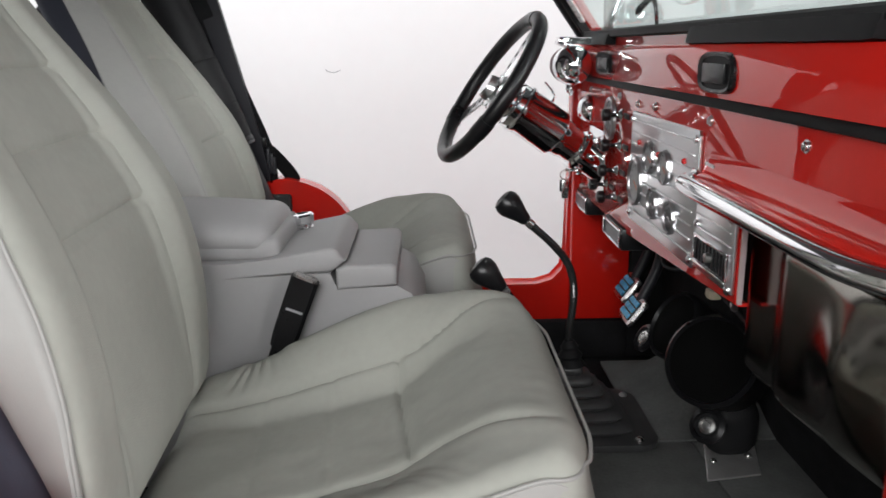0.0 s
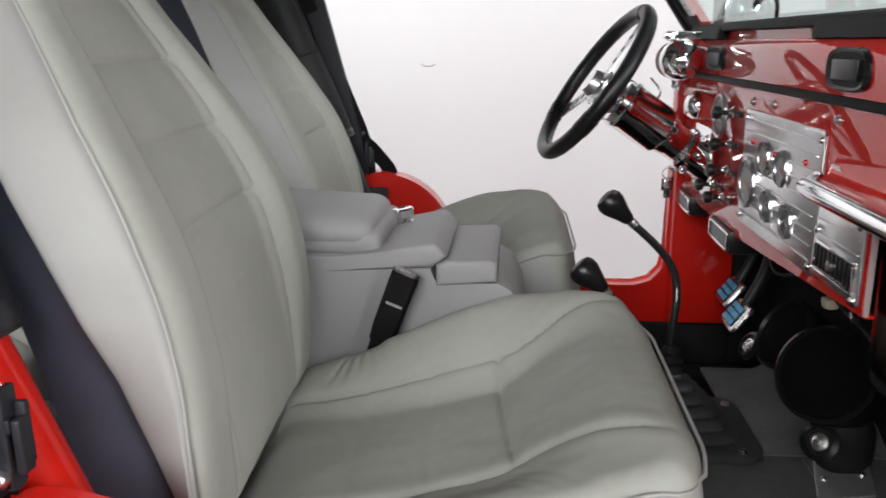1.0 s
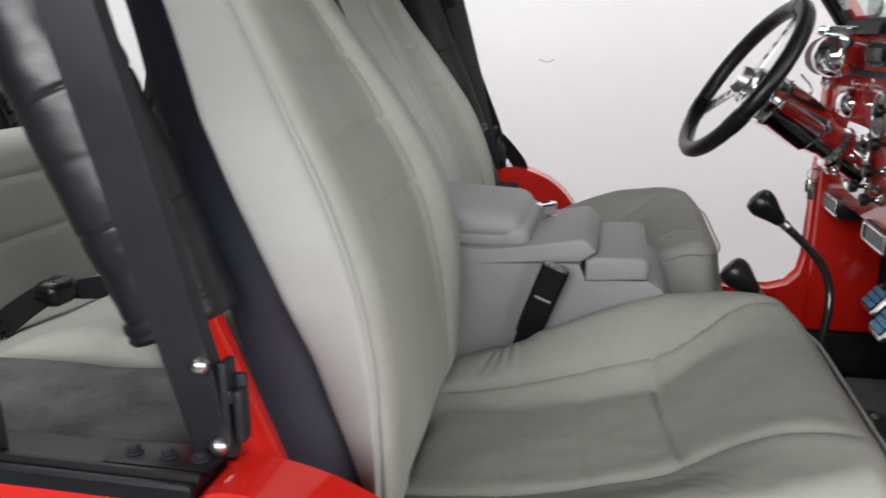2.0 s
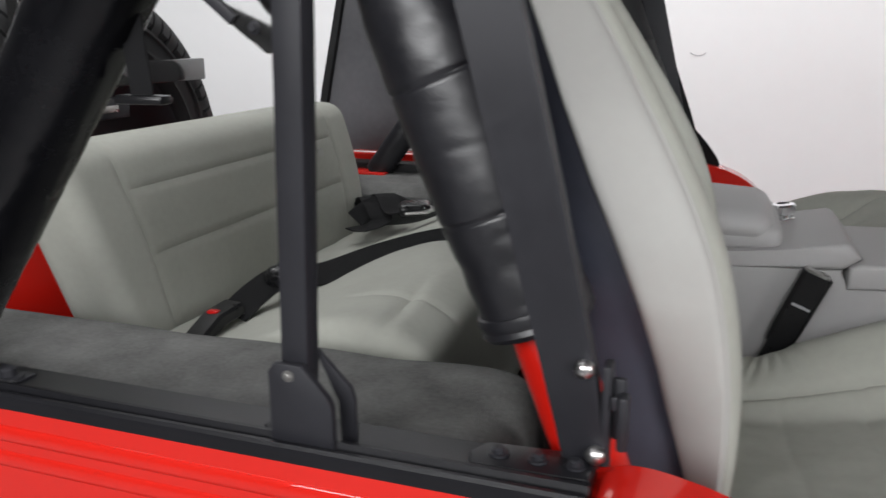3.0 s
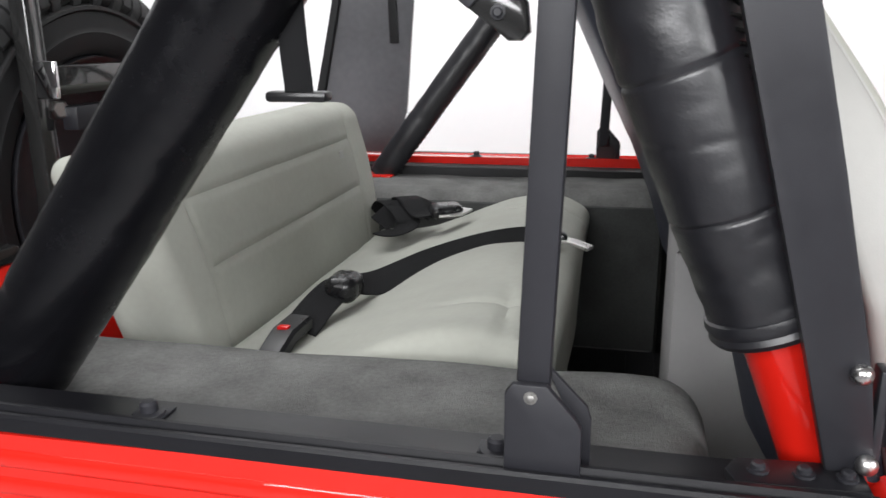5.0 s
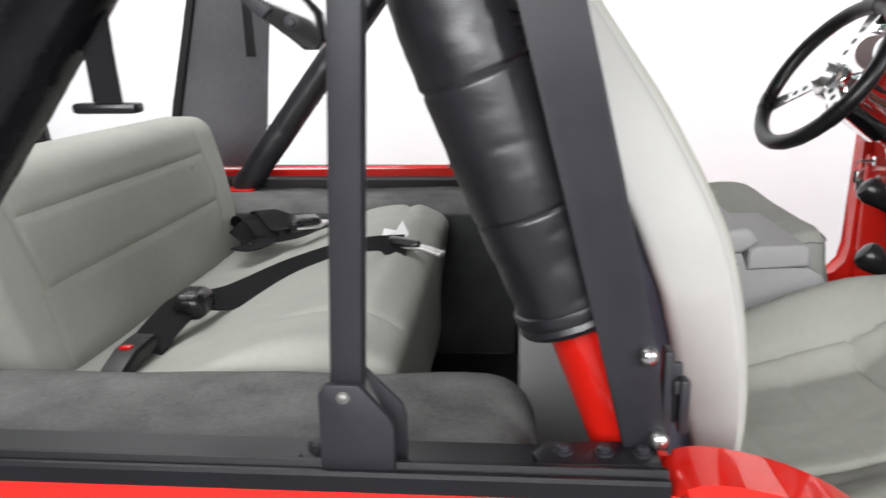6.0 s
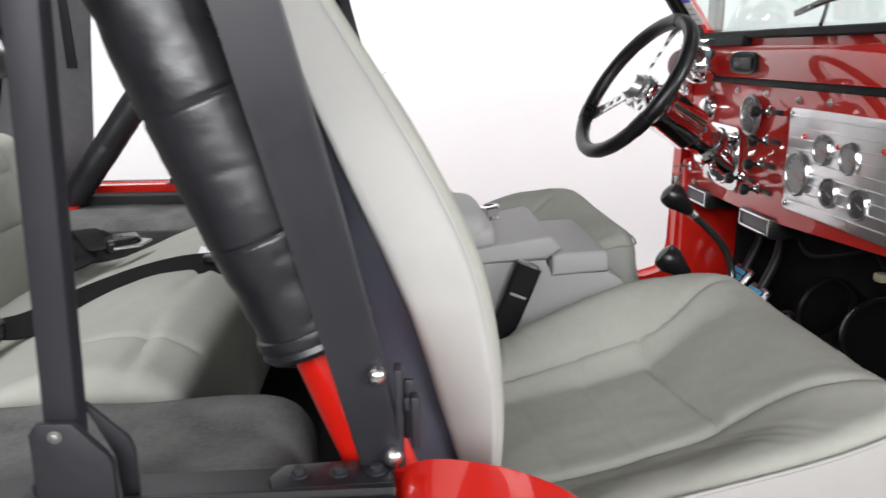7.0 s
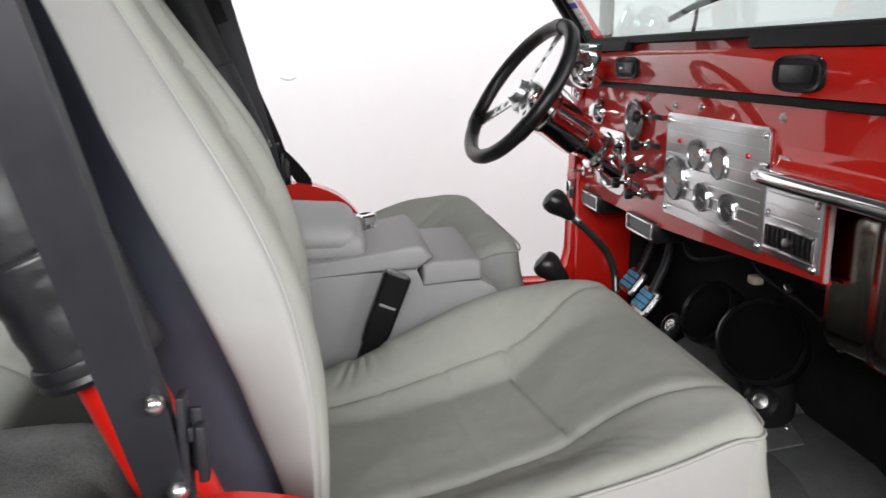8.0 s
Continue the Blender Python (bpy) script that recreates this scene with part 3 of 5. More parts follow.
def bucket_seat(label, recline=0.0):
    seat = thing("bucket_seat", label, "car seat", "front bucket seats")
    yc, z0, z1 = 0.0, 0.93, 1.60

    def edge(z):
        a, r = front_edge(z), recline * table(RECLINE, z)[0]
        return [a[0] - r, a[1] - r]

    half_w = [(0.9, 0.215), (1.05, 0.228), (1.2, 0.222), (1.30, 0.198), (1.38, 0.165), (1.48, 0.135), (1.6, 0.12)]

    def back(p):
        a, b, c = p.y / 0.22, p.x / 0.05, (p.z + 0.335) / 0.67
        z = z0 + c * (z1 - z0)
        xf, xr = edge(z)
        w = table(half_w, z)[0]
        x = (xf + xr) / 2 + b * (xf - xr) / 2 - 0.012 * (a + 1)
        if a < 0:
            back_x = table(SEAM, z)[0] - recline * table(RECLINE, z)[0]
            w += (min(0.0, flare(z)) - 0.004) * min(1.0, max(0.0, (xf - x) / (xf - back_x)))
        y = a * w
        if b > 0:
            inner = 1 - smooth(0.50, 0.72, abs(a))
            low = smooth(0.95, 1.08, z) * (1 - smooth(1.38, 1.50, z))
            x -= b * min(0.030, 0.45 * (xf - xr)) * inner * (0.35 + 0.65 * low)
            d = abs(abs(a) - 0.60)
            x -= b * 0.005 * math.exp(-(d * 0.22 / 0.0048) ** 2)
            if abs(a) < 0.60:
                for zs in (1.19, 1.268, 1.342):
                    x -= b * 0.0045 * math.exp(-((z - zs) / 0.0042) ** 2)
                x += b * 0.0015 * abs(math.sin((z - 1.19) / 0.0755 * math.pi)) * (1 if 1.12 < z < 1.42 else 0)
            x += 0.0012 * noise.noise(Vector((y * 18, z * 18, 1.0)))
        return Vector((x, yc + y, z))

    part("backrest", pad(0.05, 0.22, 0.335, 0.034, 0.0046, back), CLOTH, seat)

    def shell(p):
        a, b, c = p.y / 0.22, p.x / 0.03, (p.z + 0.335) / 0.67
        z = z0 + 0.008 + c * (z1 - z0 - 0.018)
        xf, xr = edge(z)
        w = table(half_w, z)[0] - (0.001 if a < 0 else 0.004 + 0.045 * a)
        dome = 0.020 * (1 - a * a)
        deep = 1 - 0.9 * smooth(-0.1, 0.75, a)
        seam = table(SEAM, z)[0] - recline * table(RECLINE, z)[0]
        if a < 0:
            w += (flare(z) - 0.004) * (1 + 0.5 * (b - 1)) * smooth(-0.6, -1.0, a)
        return Vector((seam + 0.002 + (b - 1) * 0.034 * deep - (dome * deep if b < 0 else 0) - 0.012 * (a + 1), yc + a * w, z))

    part("back_cover", pad(0.03, 0.22, 0.335, 0.010, 0.014, shell), VINYL_NAVY, seat, "dark navy vinyl rear cover")
    # pale side bolsters of vinyl
    for s in (-1, 1):
        def side(p, s=s):
            b, c = p.x / 0.05, (p.z + 0.32) / 0.64
            z = z0 + 0.012 + c * (z1 - z0 - 0.05)
            xf, xr = edge(z)
            w = table(half_w, z)[0]
            if s < 0:
                xr = table(SEAM, z)[0] - recline * table(RECLINE, z)[0] - 0.004
                w += flare(z) * (1 - b) / 2
            xf -= 0.012
            x = (xf + xr) / 2 + b * (xf - xr) / 2 - 0.012 * (s + 1)
            return Vector((x, yc + s * (w - 0.012 + (p.y + 0.012) * 0.75), z))
        part("side_panel", pad(0.05, 0.012, 0.32, 0.0115, 0.008, side), VINYL_GREY, seat, "pale grey vinyl side panel")
        line = [Vector((edge(z)[0] - 0.0125 - 0.012 * (s + 1), yc + s * (table(half_w, z)[0] - 0.001), z)) for z in np.linspace(0.96, 1.56, 40)]
        part("piping", sweep(line, circle(0.0018, 8), up=(0, 1, 0)), VINYL_GREY, seat)

    trough = [(-0.32, 0.90), (-0.25, 0.905), (-0.167, 0.915), (-0.10, 0.932), (-0.02, 0.955), (0.02, 0.988), (0.07, 1.024), (0.10, 1.034), (0.16, 1.028)]
    crest = [(-0.32, 0.925), (-0.24, 0.947), (-0.187, 0.972), (-0.14, 0.993), (-0.078, 1.022), (-0.012, 1.043), (0.07, 1.051), (0.11, 1.047), (0.16, 1.030)]
    crest_near = [(-0.32, 0.905), (-0.24, 0.925), (-0.167, 0.944), (-0.10, 0.964), (0.0, 0.996), (0.06, 1.018), (0.11, 1.036), (0.16, 1.030)]
    welt = [(-0.30, 0.925), (-0.20, 0.952), (-0.117, 0.976), (0.0, 1.003), (0.083, 1.026), (0.115, 1.035), (0.16, 1.030)]

    def even(rows, x):
        return sum(table(rows, x + d)[0] * w for d, w in ((-0.024, 1), (-0.012, 2), (0, 3), (0.012, 2), (0.024, 1))) / 9

    def cushion(p):
        u, v = (p.x + 0.23) / 0.46, p.y / 0.225   # u: 0 behind, 1 in front
        x = -0.305 + u * 0.462 - 0.016 * smooth(0.55, 1.0, abs(v)) * smooth(0.70, 1.0, u)
        y = p.y * (1 - 0.02 * smooth(0.75, 1.0, u))
        f = (p.z + 0.11) / 0.22
        bol = smooth(0.44 if v > 0 else 0.40, 0.86, abs(v))
        vs = abs(v - 0.105)
        top = even(trough, x) * (1 - bol) + even(crest if v > 0 else crest_near, x) * bol
        if f > 0.5:
            k = (f - 0.5) * 2
            seam = 0.515 + 0.20 * smooth(0.64, 0.95, u)
            d = abs(vs - seam) * 0.225
            top -= k * 0.0068 * math.exp(-(d / 0.0048) ** 2) * (1 - smooth(0.80, 0.97, u))
            top += k * 0.0015 * math.exp(-((d - 0.018) / 0.014) ** 2)
            if vs < 0.53:
                for xs, h in ((-0.015, 0.0058), (-0.10, 0.0020), (-0.185, 0.0016)):
                    top -= k * h * math.exp(-((x - xs + 0.012 * math.sin(v * 2)) / 0.0048) ** 2)
            for q in range(6):
                c = -0.232 + 0.011 * q + (abs(v) - 0.85) * (0.10 - 0.05 * q)
                top -= k * 0.0044 * math.exp(-((x - c) / 0.0045) ** 2) * smooth(0.62, 0.78, abs(v)) * smooth(-0.150, -0.20, x)
            for q in range(3):
                c = 0.005 + 0.016 * q + (abs(v) - 0.80) * 0.16
                top -= k * 0.0014 * math.exp(-((x - c) / 0.0065) ** 2) * smooth(0.54, 0.66, vs) * (1 - smooth(0.84, 0.95, abs(v)))
            top += k * 0.0022 * noise.noise(Vector((x * 14, y * 14, 4.0))) + k * 0.0008 * noise.noise(Vector((x * 45, y * 45, 9.0)))
        z = 0.755 + f * (top - 0.755)
        x += 0.016 * smooth(0.9, 1.0, u) * smooth(1.0, 0.90, z)
        return Vector((x, yc + y, z))

    part("cushion", pad(0.23, 0.225, 0.11, 0.030, 0.0035, cushion), CLOTH, seat)
    for s in (-1, 1):
        pts = []
        for x in np.linspace(-0.27, 0.125, 42):
            pts.append(Vector((x - 0.016 * smooth(0.018, 0.157, x), yc + s * (0.2240 * (1 - 0.02 * smooth(0.045, 0.157, x)) + 0.0012), even(welt, x) - 0.014)))
        y1, z1_ = abs(pts[-1].y - yc), pts[-1].z
        for a in np.linspace(0.2, 1.5, 8):
            pts.append(Vector((0.107 + 0.0330 * math.sin(a), yc + s * (y1 - 0.033 + 0.033 * math.cos(a)), z1_ - 0.004 * a)))
        for y in np.linspace(y1 - 0.045, 0.0, 12):
            pts.append(Vector((0.1578 - 0.016 * smooth(0.55, 1.0, y / 0.225), yc + s * y, z1_ - 0.008)))
        part("piping", sweep(pts, circle(0.0019, 8)), VINYL_GREY, seat)

        def flank(p, s=s):
            u, f = (p.x + 0.215) / 0.43, (p.z + 0.10) / 0.20
            x = -0.285 + u * 0.435
            hi = even(welt, x) - 0.016 - 0.016 * smooth(0.127, 0.157, x)
            inset = 0.030 - math.sqrt(max(0.0, 0.030 ** 2 - max(0.0, x - 0.1255) ** 2))
            return Vector((x - 0.016 * smooth(0.018, 0.157, x), yc + s * (0.2200 * (1 - 0.02 * smooth(0.045, 0.157, x)) + p.y * 0.9 - inset), 0.75 + f * (hi - 0.75)))
        part("cushion_side", pad(0.215, 0.006, 0.10, 0.0058, 0.012, flank), VINYL_GREY, seat, "pale grey vinyl cushion side")
    part("seat_base", box(-0.27, 0.09, -0.19, 0.19, 0.626, 0.755, 0.012), GLOSS_BLACK, seat)
    return seat


seat = bucket_seat("grey cloth high-back bucket seat with pale vinyl sides")
seat.matrix_basis = pose(0, 0.872, 0)
driver_seat = bucket_seat("grey cloth high-back bucket seat set back behind the wheel", 0.5)
driver_seat.matrix_basis = pose(-0.060, 1.585, 0.0)

# ---- centre console ----
cons = thing("centre_console", "grey moulded plastic centre console between the front seats", "console")
part("body", prism([(-0.438, 0.722), (-0.438, 1.046), (-0.29, 1.0455), (-0.125, 1.0525), (-0.119, 1.028), (-0.034, 1.033), (-0.012, 1.020), (0.005, 0.99), (0.02, 0.722)], 1.154, 1.377, 0.002, 2), PLASTIC_GREY, cons)
part("ledge", prism([(-0.44, 1.046), (-0.44, 1.068), (-0.26, 1.068), (-0.215, 1.073), (-0.125, 1.090), (-0.116, 1.086), (-0.103, 1.070), (-0.125, 1.053), (-0.29, 1.046)], 1.150, 1.383, 0.006, 3), PLASTIC_GREY, cons)
part("armrest", pad(0.122, 0.105, 0.030, 0.0285, 0.008, lambda p: Vector((p.x - 0.332, p.y + 1.268, p.z + 1.106 - (1 + p.z / 0.03) * (0.004 * smooth(-0.04, 0.128, p.x) + 0.006 * (p.y / 0.105) ** 2)))), PLASTIC_GREY, cons)
part("armrest_base", pad(0.124, 0.101, 0.018, 0.014, 0.010, lambda p: Vector((p.x - 0.322, p.y + 1.268, p.z + 1.083))), PLASTIC_GREY, cons)
part("front_lid", prism([(-0.118, 1.028), (-0.118, 1.058), (-0.105, 1.064), (-0.040, 1.066), (-0.032, 1.060), (-0.032, 1.034)], 1.147, 1.379, 0.006, 3), PLASTIC_GREY, cons)
part("knob", turned([(0, 0), (0.018, 0), (0.020, 0.003), (0.013, 0.006), (0.0125, 0.010), (0.017, 0.013), (0.018, 0.024), (0.016, 0.027), (0.010, 0.028), (0.009, 0.026), (0, 0.026)], (-0.187, 1.335, 1.074), (-0.12, 0, 1), 24), CHROME, cons, "chrome round knob")


def buckle_stalk(name, top, bottom, w, label, button=True, up=(0, 1, 0)):
    t = thing(name, label, "seat belt buckle", "seat belt buckles")
    a, b = Vector(bottom), Vector(top)
    m = a.lerp(b, 0.35)
    part("stalk", sweep([a, m], flat(w * 0.7, 0.005), up=up), PLASTIC_BLACK, t)
    part("housing", sweep([m, a.lerp(b, 0.5), a.lerp(b, 0.9), b], flat(w, 0.011, 0.005), up=up, scale=lambda k: 0.86 + 0.14 * math.sin(min(1, k * 1.6) * 1.57)), PLASTIC_BLACK, t)
    return t


bk = buckle_stalk("front_belt_buckle", (-0.157, 1.128, 1.052), (-0.216, 1.128, 0.90), 0.0195, "black plastic seat belt buckle beside the console")
part("release_rim", sweep([(-0.1575, 1.128, 1.0525), (-0.1562, 1.128, 1.0555)], flat(0.0165, 0.010, 0.004), up=(0, 1, 0)), STEEL, bk)
part("label_strip", sweep([(-0.1740, 1.116, 1.008), (-0.1728, 1.116, 1.0110)], flat(0.012, 0.0012, 0.0005), up=(0, 1, 0)), GREY_INK, bk)

# ---- rear bench ----
bench = thing("rear_bench_seat", "grey cloth rear bench seat with stitched panels", "bench seat")


def bench_back(p):
    a, b, c = p.y / 0.41, p.x / 0.055, (p.z + 0.18) / 0.36
    z, y = 0.862 + c * 0.350, MID + p.y
    x = -1.10 - 0.15 * (z - 1.05) + p.x
    if b > 0:
        x += b * 0.010 * math.sin(math.pi * min(1, max(0, c)))
        for zs in (1.05, 1.145):
            if abs(a) < 0.76:
                x -= b * 0.0034 * math.exp(-((z - zs) / 0.0036) ** 2)
        x -= b * 0.004 * math.exp(-((abs(a) - 0.76) * 0.41 / 0.0042) ** 2)
        x += 0.002 * noise.noise(Vector((y * 9, z * 9, 2)))
    y += 0.022 * a * math.sin(math.pi * min(1, max(0, 1 - c))) if a > 0 else -0.085 * a * (1 - c) - 0.025 * (1 - abs(2 * c - 1)) * 0
    return Vector((x, y, z))


part("backrest", pad(0.055, 0.41, 0.18, 0.032, 0.0075, bench_back), CLOTH, bench)


def bench_cushion(p):
    u, v, f = (p.x + 0.225) / 0.45, p.y / 0.40, (p.z + 0.13) / 0.26
    x, y = -1.02 + u * 0.445, MID + p.y
    top = 0.948 + 0.085 * smooth(0.10, 0.80, u) - 0.022 * smooth(0.86, 1.0, u)
    if f > 0.5:
        k = (f - 0.5) * 2
        top -= k * 0.005 * math.exp(-((abs(v) - 0.70) * 0.40 / 0.006) ** 2) * smooth(0.6, 0.7, u)
        top -= k * 0.006 * math.exp(-((u - 0.84 - 0.02 * math.sin(v * 5)) * 0.45 / 0.008) ** 2) * (0.5 + 0.5 * math.sin(v * 7 + 1)) 
        top += k * (0.006 * noise.noise(Vector((x * 6, y * 6, 3))) + 0.0015 * noise.noise(Vector((x * 24, y * 24, 7))))
    z = 0.745 + f * (top - 0.745)
    x -= 0.022 * (1 - f) * smooth(0.6, 1.0, u)
    x -= 0.007 * smooth(0.93, 1.0, u) * math.sin(math.pi * min(1, max(0, f))) * (0.5 + 0.5 * math.sin(y * 21 + z * 14))
    return Vector((x, y, z))


part("cushion", pad(0.225, 0.40, 0.13, 0.024, 0.0075, bench_cushion), CLOTH, bench)
part("emblem", sweep([(-1.048, 1.475, 1.105), (-1.050, 1.475, 1.130)], flat(0.012, 0.0015, 0.001), up=(1, 0, 0)), VINYL_GREY, bench, "small stitched emblem")
part("bench_frame", box(-1.0, -0.66, 0.86, 1.58, 0.701, 0.745, 0.006), GLOSS_BLACK, bench)


def strap(name, points, w, label, up=(0, 0, 1), th=0.0014, steps=10):
    t = thing(name, label, "seat belt", "seat belts")
    part("webbing", sweep(catmull(points, steps), flat(w, th, 0.0005), up=up), WEBBING, t)
    return t


s1 = strap("rear_lap_belt", [(-0.925, 0.955, 0.968), (-0.915, 1.01, 0.988), (-0.903, 1.055, 0.998), (-0.886, 1.10, 0.988), (-0.86, 1.130, 0.988), (-0.80, 1.190, 1.006), (-0.735, 1.216, 1.025), (-0.675, 1.232, 1.036), (-0.62, 1.242, 1.038)], 0.025,
           "black lap belt lying across the rear bench", up=(0.15, -0.45, 0.88))
part("tongue", sweep([(-0.622, 1.242, 1.038), (-0.585, 1.232, 1.034), (-0.560, 1.222, 1.028)], flat(0.011, 0.003, 0.001)), STEEL, s1, "steel belt tongue")
part("tongue_cover", pad(0.026, 0.013, 0.007, 0.0065, 0.006, lambda p: Vector((p.x - 0.622, p.y + 1.242 - 0.2 * p.x, p.z + 1.042 - 0.1 * p.x))), PLASTIC_BLACK, s1)
part("adjuster", pad(0.024, 0.030, 0.020, 0.017, 0.007, lambda p: Vector((p.x - 0.896, p.y + 1.055, p.z + 0.999))), PLASTIC_BLACK, s1)
part("buckle", sweep([(-0.935, 0.885, 0.956), (-0.930, 0.92, 0.974), (-0.925, 0.962, 0.978)], flat(0.018, 0.010, 0.004)), PLASTIC_BLACK, s1)
part("release_button", pad(0.008, 0.006, 0.003, 0.0024, 0.004, lambda p: Vector((p.x - 0.931, p.y + 0.922, p.z + 0.984))), RED_LENS, s1, "red release button")
crumple = prism([(-0.680, 1.046), (-0.676, 1.060), (-0.655, 1.058), (-0.646, 1.072), (-0.634, 1.052), (-0.640, 1.045)], 1.3665, 1.3675, 0.0)
for v in crumple.verts:
    v.co.y += 0.9 * (v.co.z - 1.046) + 0.25 * abs(v.co.x + 0.655) - 0.085
    v.co.x += 0.013
    v.co.z -= 0.008
tagged(part("paper_tag", crumple, WHITE_PAPER), "small crumpled white paper tag on the belt tongue", "tag")
s2 = strap("rear_lap_belt", [(-0.985, 1.60, 0.985), (-0.96, 1.575, 1.02), (-0.93, 1.53, 1.030), (-0.895, 1.49, 1.008), (-0.86, 1.465, 1.014)], 0.023, "black lap belt bunched at the bench end")
part("adjuster", pad(0.030, 0.026, 0.012, 0.010, 0.007, lambda p: Vector((p.x * 0.9 - p.y * 0.4 - 0.838, p.y + p.x * 0.5 + 1.455, p.z + 1.026))), PLASTIC_BLACK, s2)
part("folded_webbing", sweep(catmull([(-1.02, 1.61, 0.98), (-0.99, 1.565, 1.016), (-0.95, 1.51, 1.018), (-0.915, 1.465, 0.996), (-0.935, 1.435, 0.982), (-0.965, 1.45, 0.980)], 10), flat(0.023, 0.0014, 0.0005)), WEBBING, s2)
part("folded_webbing", sweep(catmull([(-0.975, 1.47, 0.99), (-0.95, 1.50, 1.012), (-0.915, 1.53, 1.018), (-0.88, 1.53, 1.0)], 10), flat(0.022, 0.0014, 0.0005), up=(0.3, -0.5, 0.8)), WEBBING, s2)
part("tongue", sweep([(-0.845, 1.425, 1.022), (-0.81, 1.435, 1.024), (-0.80, 1.465, 1.028)], flat(0.012, 0.002, 0.001)), STEEL, s2, "steel belt tongue")

# hanging belts at the hoop
h1 = strap("hanging_belt", [(-0.775, 0.62, 1.62), (-0.772, 0.62, 1.50), (-0.766, 0.62, 1.36), (-0.762, 0.62, 1.303)], 0.0115, "black shoulder belt hanging behind the front seat", up=(0, 1, 0))
part("guide_plate", box(-0.788, -0.738, 0.612, 0.630, 1.296, 1.304, 0.003), PLASTIC_BLACK, h1)
for flip in (True,):
    h2 = strap("hanging_belt", [(-0.53, 1.86, 1.60), (-0.475, 1.88, 1.44), (-0.40, 1.89, 1.24), (-0.362, 1.895, 1.13), (-0.355, 1.90, 1.04), (-0.35, 1.90, 0.90)], 0.024, "black shoulder belt hanging beside the seat", up=(0, 1, 0))
    part("loop", sweep(catmull([(-0.375, 1.905, 1.15), (-0.345, 1.91, 1.125), (-0.312, 1.915, 1.085), (-0.300, 1.915, 1.062), (-0.312, 1.915, 1.043), (-0.34, 1.91, 1.03)], 8), flat(0.016, 0.0016, 0.0006), up=(0, 1, 0)), WEBBING, h2)
    part("clip", box(-0.368, -0.352, 1.885, 1.905, 1.145, 1.165, 0.002), PLASTIC_BLACK, h2)
# ---- dashboard ----
DX = 0.362
dash = thing("dashboard", "glossy red steel dashboard with polished gauge panel", "dashboard")
part("lower_panel", prism([(0.935, 1.068), (0.935, 1.175), (0.612, 1.175), (0.612, 1.082), (0.552, 1.084), (0.552, 1.283), (1.885, 1.283), (1.885, 1.035), (1.45, 1.035)], DX, DX + 0.004, 0.001, 2, "x"), RED, dash)
part("bottom_flange", prism([(0.935, 1.066), (0.935, 1.070), (1.885, 1.038), (1.885, 1.033)], DX + 0.0045, DX + 0.014, 0.0, 1, "x"), RED, dash)
for y in (0.9345, 0.6125):
    part("edge_trim", box(DX + 0.0005, DX + 0.007, y - 0.0035 if y > 0.8 else y, y if y > 0.8 else y + 0.0035, 1.069 if y > 0.8 else 1.083, 1.1745, 0.001), WHITE_SEAL, dash, "pale narrow edge of the panel cutout")
part("upper_panel", prism([(DX - 0.012, 1.297), (DX - 0.014, 1.345), (DX - 0.004, 1.358), (DX + 0.05, 1.362), (0.60, 1.362), (0.60, 1.34), (DX + 0.02, 1.297)], 0.552, 1.888, 0.004, 2), RED, dash)
part("seam_strip", box(DX - 0.006, DX + 0.03, 0.556, 1.884, 1.2835, 1.2965, 0.003), RUBBER, dash, "black rubber strip between the panels")
for y0, y1 in ((0.70, 1.155), (1.63, 1.87)):
    part("dash_pad", pad(0.020, (y1 - y0) / 2, 0.012, 0.006, 0.010, lambda p, y0=y0, y1=y1: Vector((DX + 0.014 + p.x + 0.3 * p.z, (y0 + y1) / 2 + p.y, 1.370 + p.z + 0.0012 * noise.noise(p * 60)))), RUBBER, dash, "black foam pad strip")
# glove tray
part("glove_tray", prism([(DX + 0.011, 1.175), (DX + 0.011, 1.19), (DX + 0.15, 1.19), (DX + 0.15, 1.28), (DX + 0.165, 1.28), (DX + 0.165, 1.175)], 0.553, 0.934, 0.004), RED, dash)


part("tray_ledge", prism([(DX - 0.0005, 1.232), (DX - 0.003, 1.214), (DX - 0.008, 1.205), (DX - 0.017, 1.201), (DX - 0.020, 1.196), (DX - 0.019, 1.180), (DX - 0.0005, 1.177)], 0.60, 1.045, 0.002, 2), RED, dash)


def facing(b, y, z, x=DX):
    """Lays a thing modelled along +z so that it points to the rear from the dash at (y, z)."""
    return moved(b, Matrix.Translation((x, y, z)) @ axes_to((-1, 0, 0)))


plate = part("gauge_plate", prism([(1.072 + a, b) for a, b in ((0, 1.078), (0.006, 1.072), (0.330, 1.072), (0.336, 1.078), (0.336, 1.246), (0.330, 1.252), (0.006, 1.252), (0, 1.246))], DX - 0.0055, DX - 0.0002, 0.0015, 2, "x"), ALU, dash, "polished ribbed aluminium gauge plate")
for k in range(9):
    z = 1.089 + k * 0.0185
    part("rib", box(DX - 0.0085, DX - 0.0054, 1.085, 1.395, z, z + 0.0022, 0.0008), ALU, plate)
lower = part("vent_plate", box(DX - 0.0055, DX - 0.0002, 0.938, 1.070, 1.078, 1.176, 0.002), ALU, dash, "polished aluminium vent plate")
for k in range(3):
    part("rib", box(DX - 0.0085, DX - 0.0054, 0.945, 1.062, 1.132 + k * 0.0165, 1.1342 + k * 0.0165, 0.0008), ALU, lower)
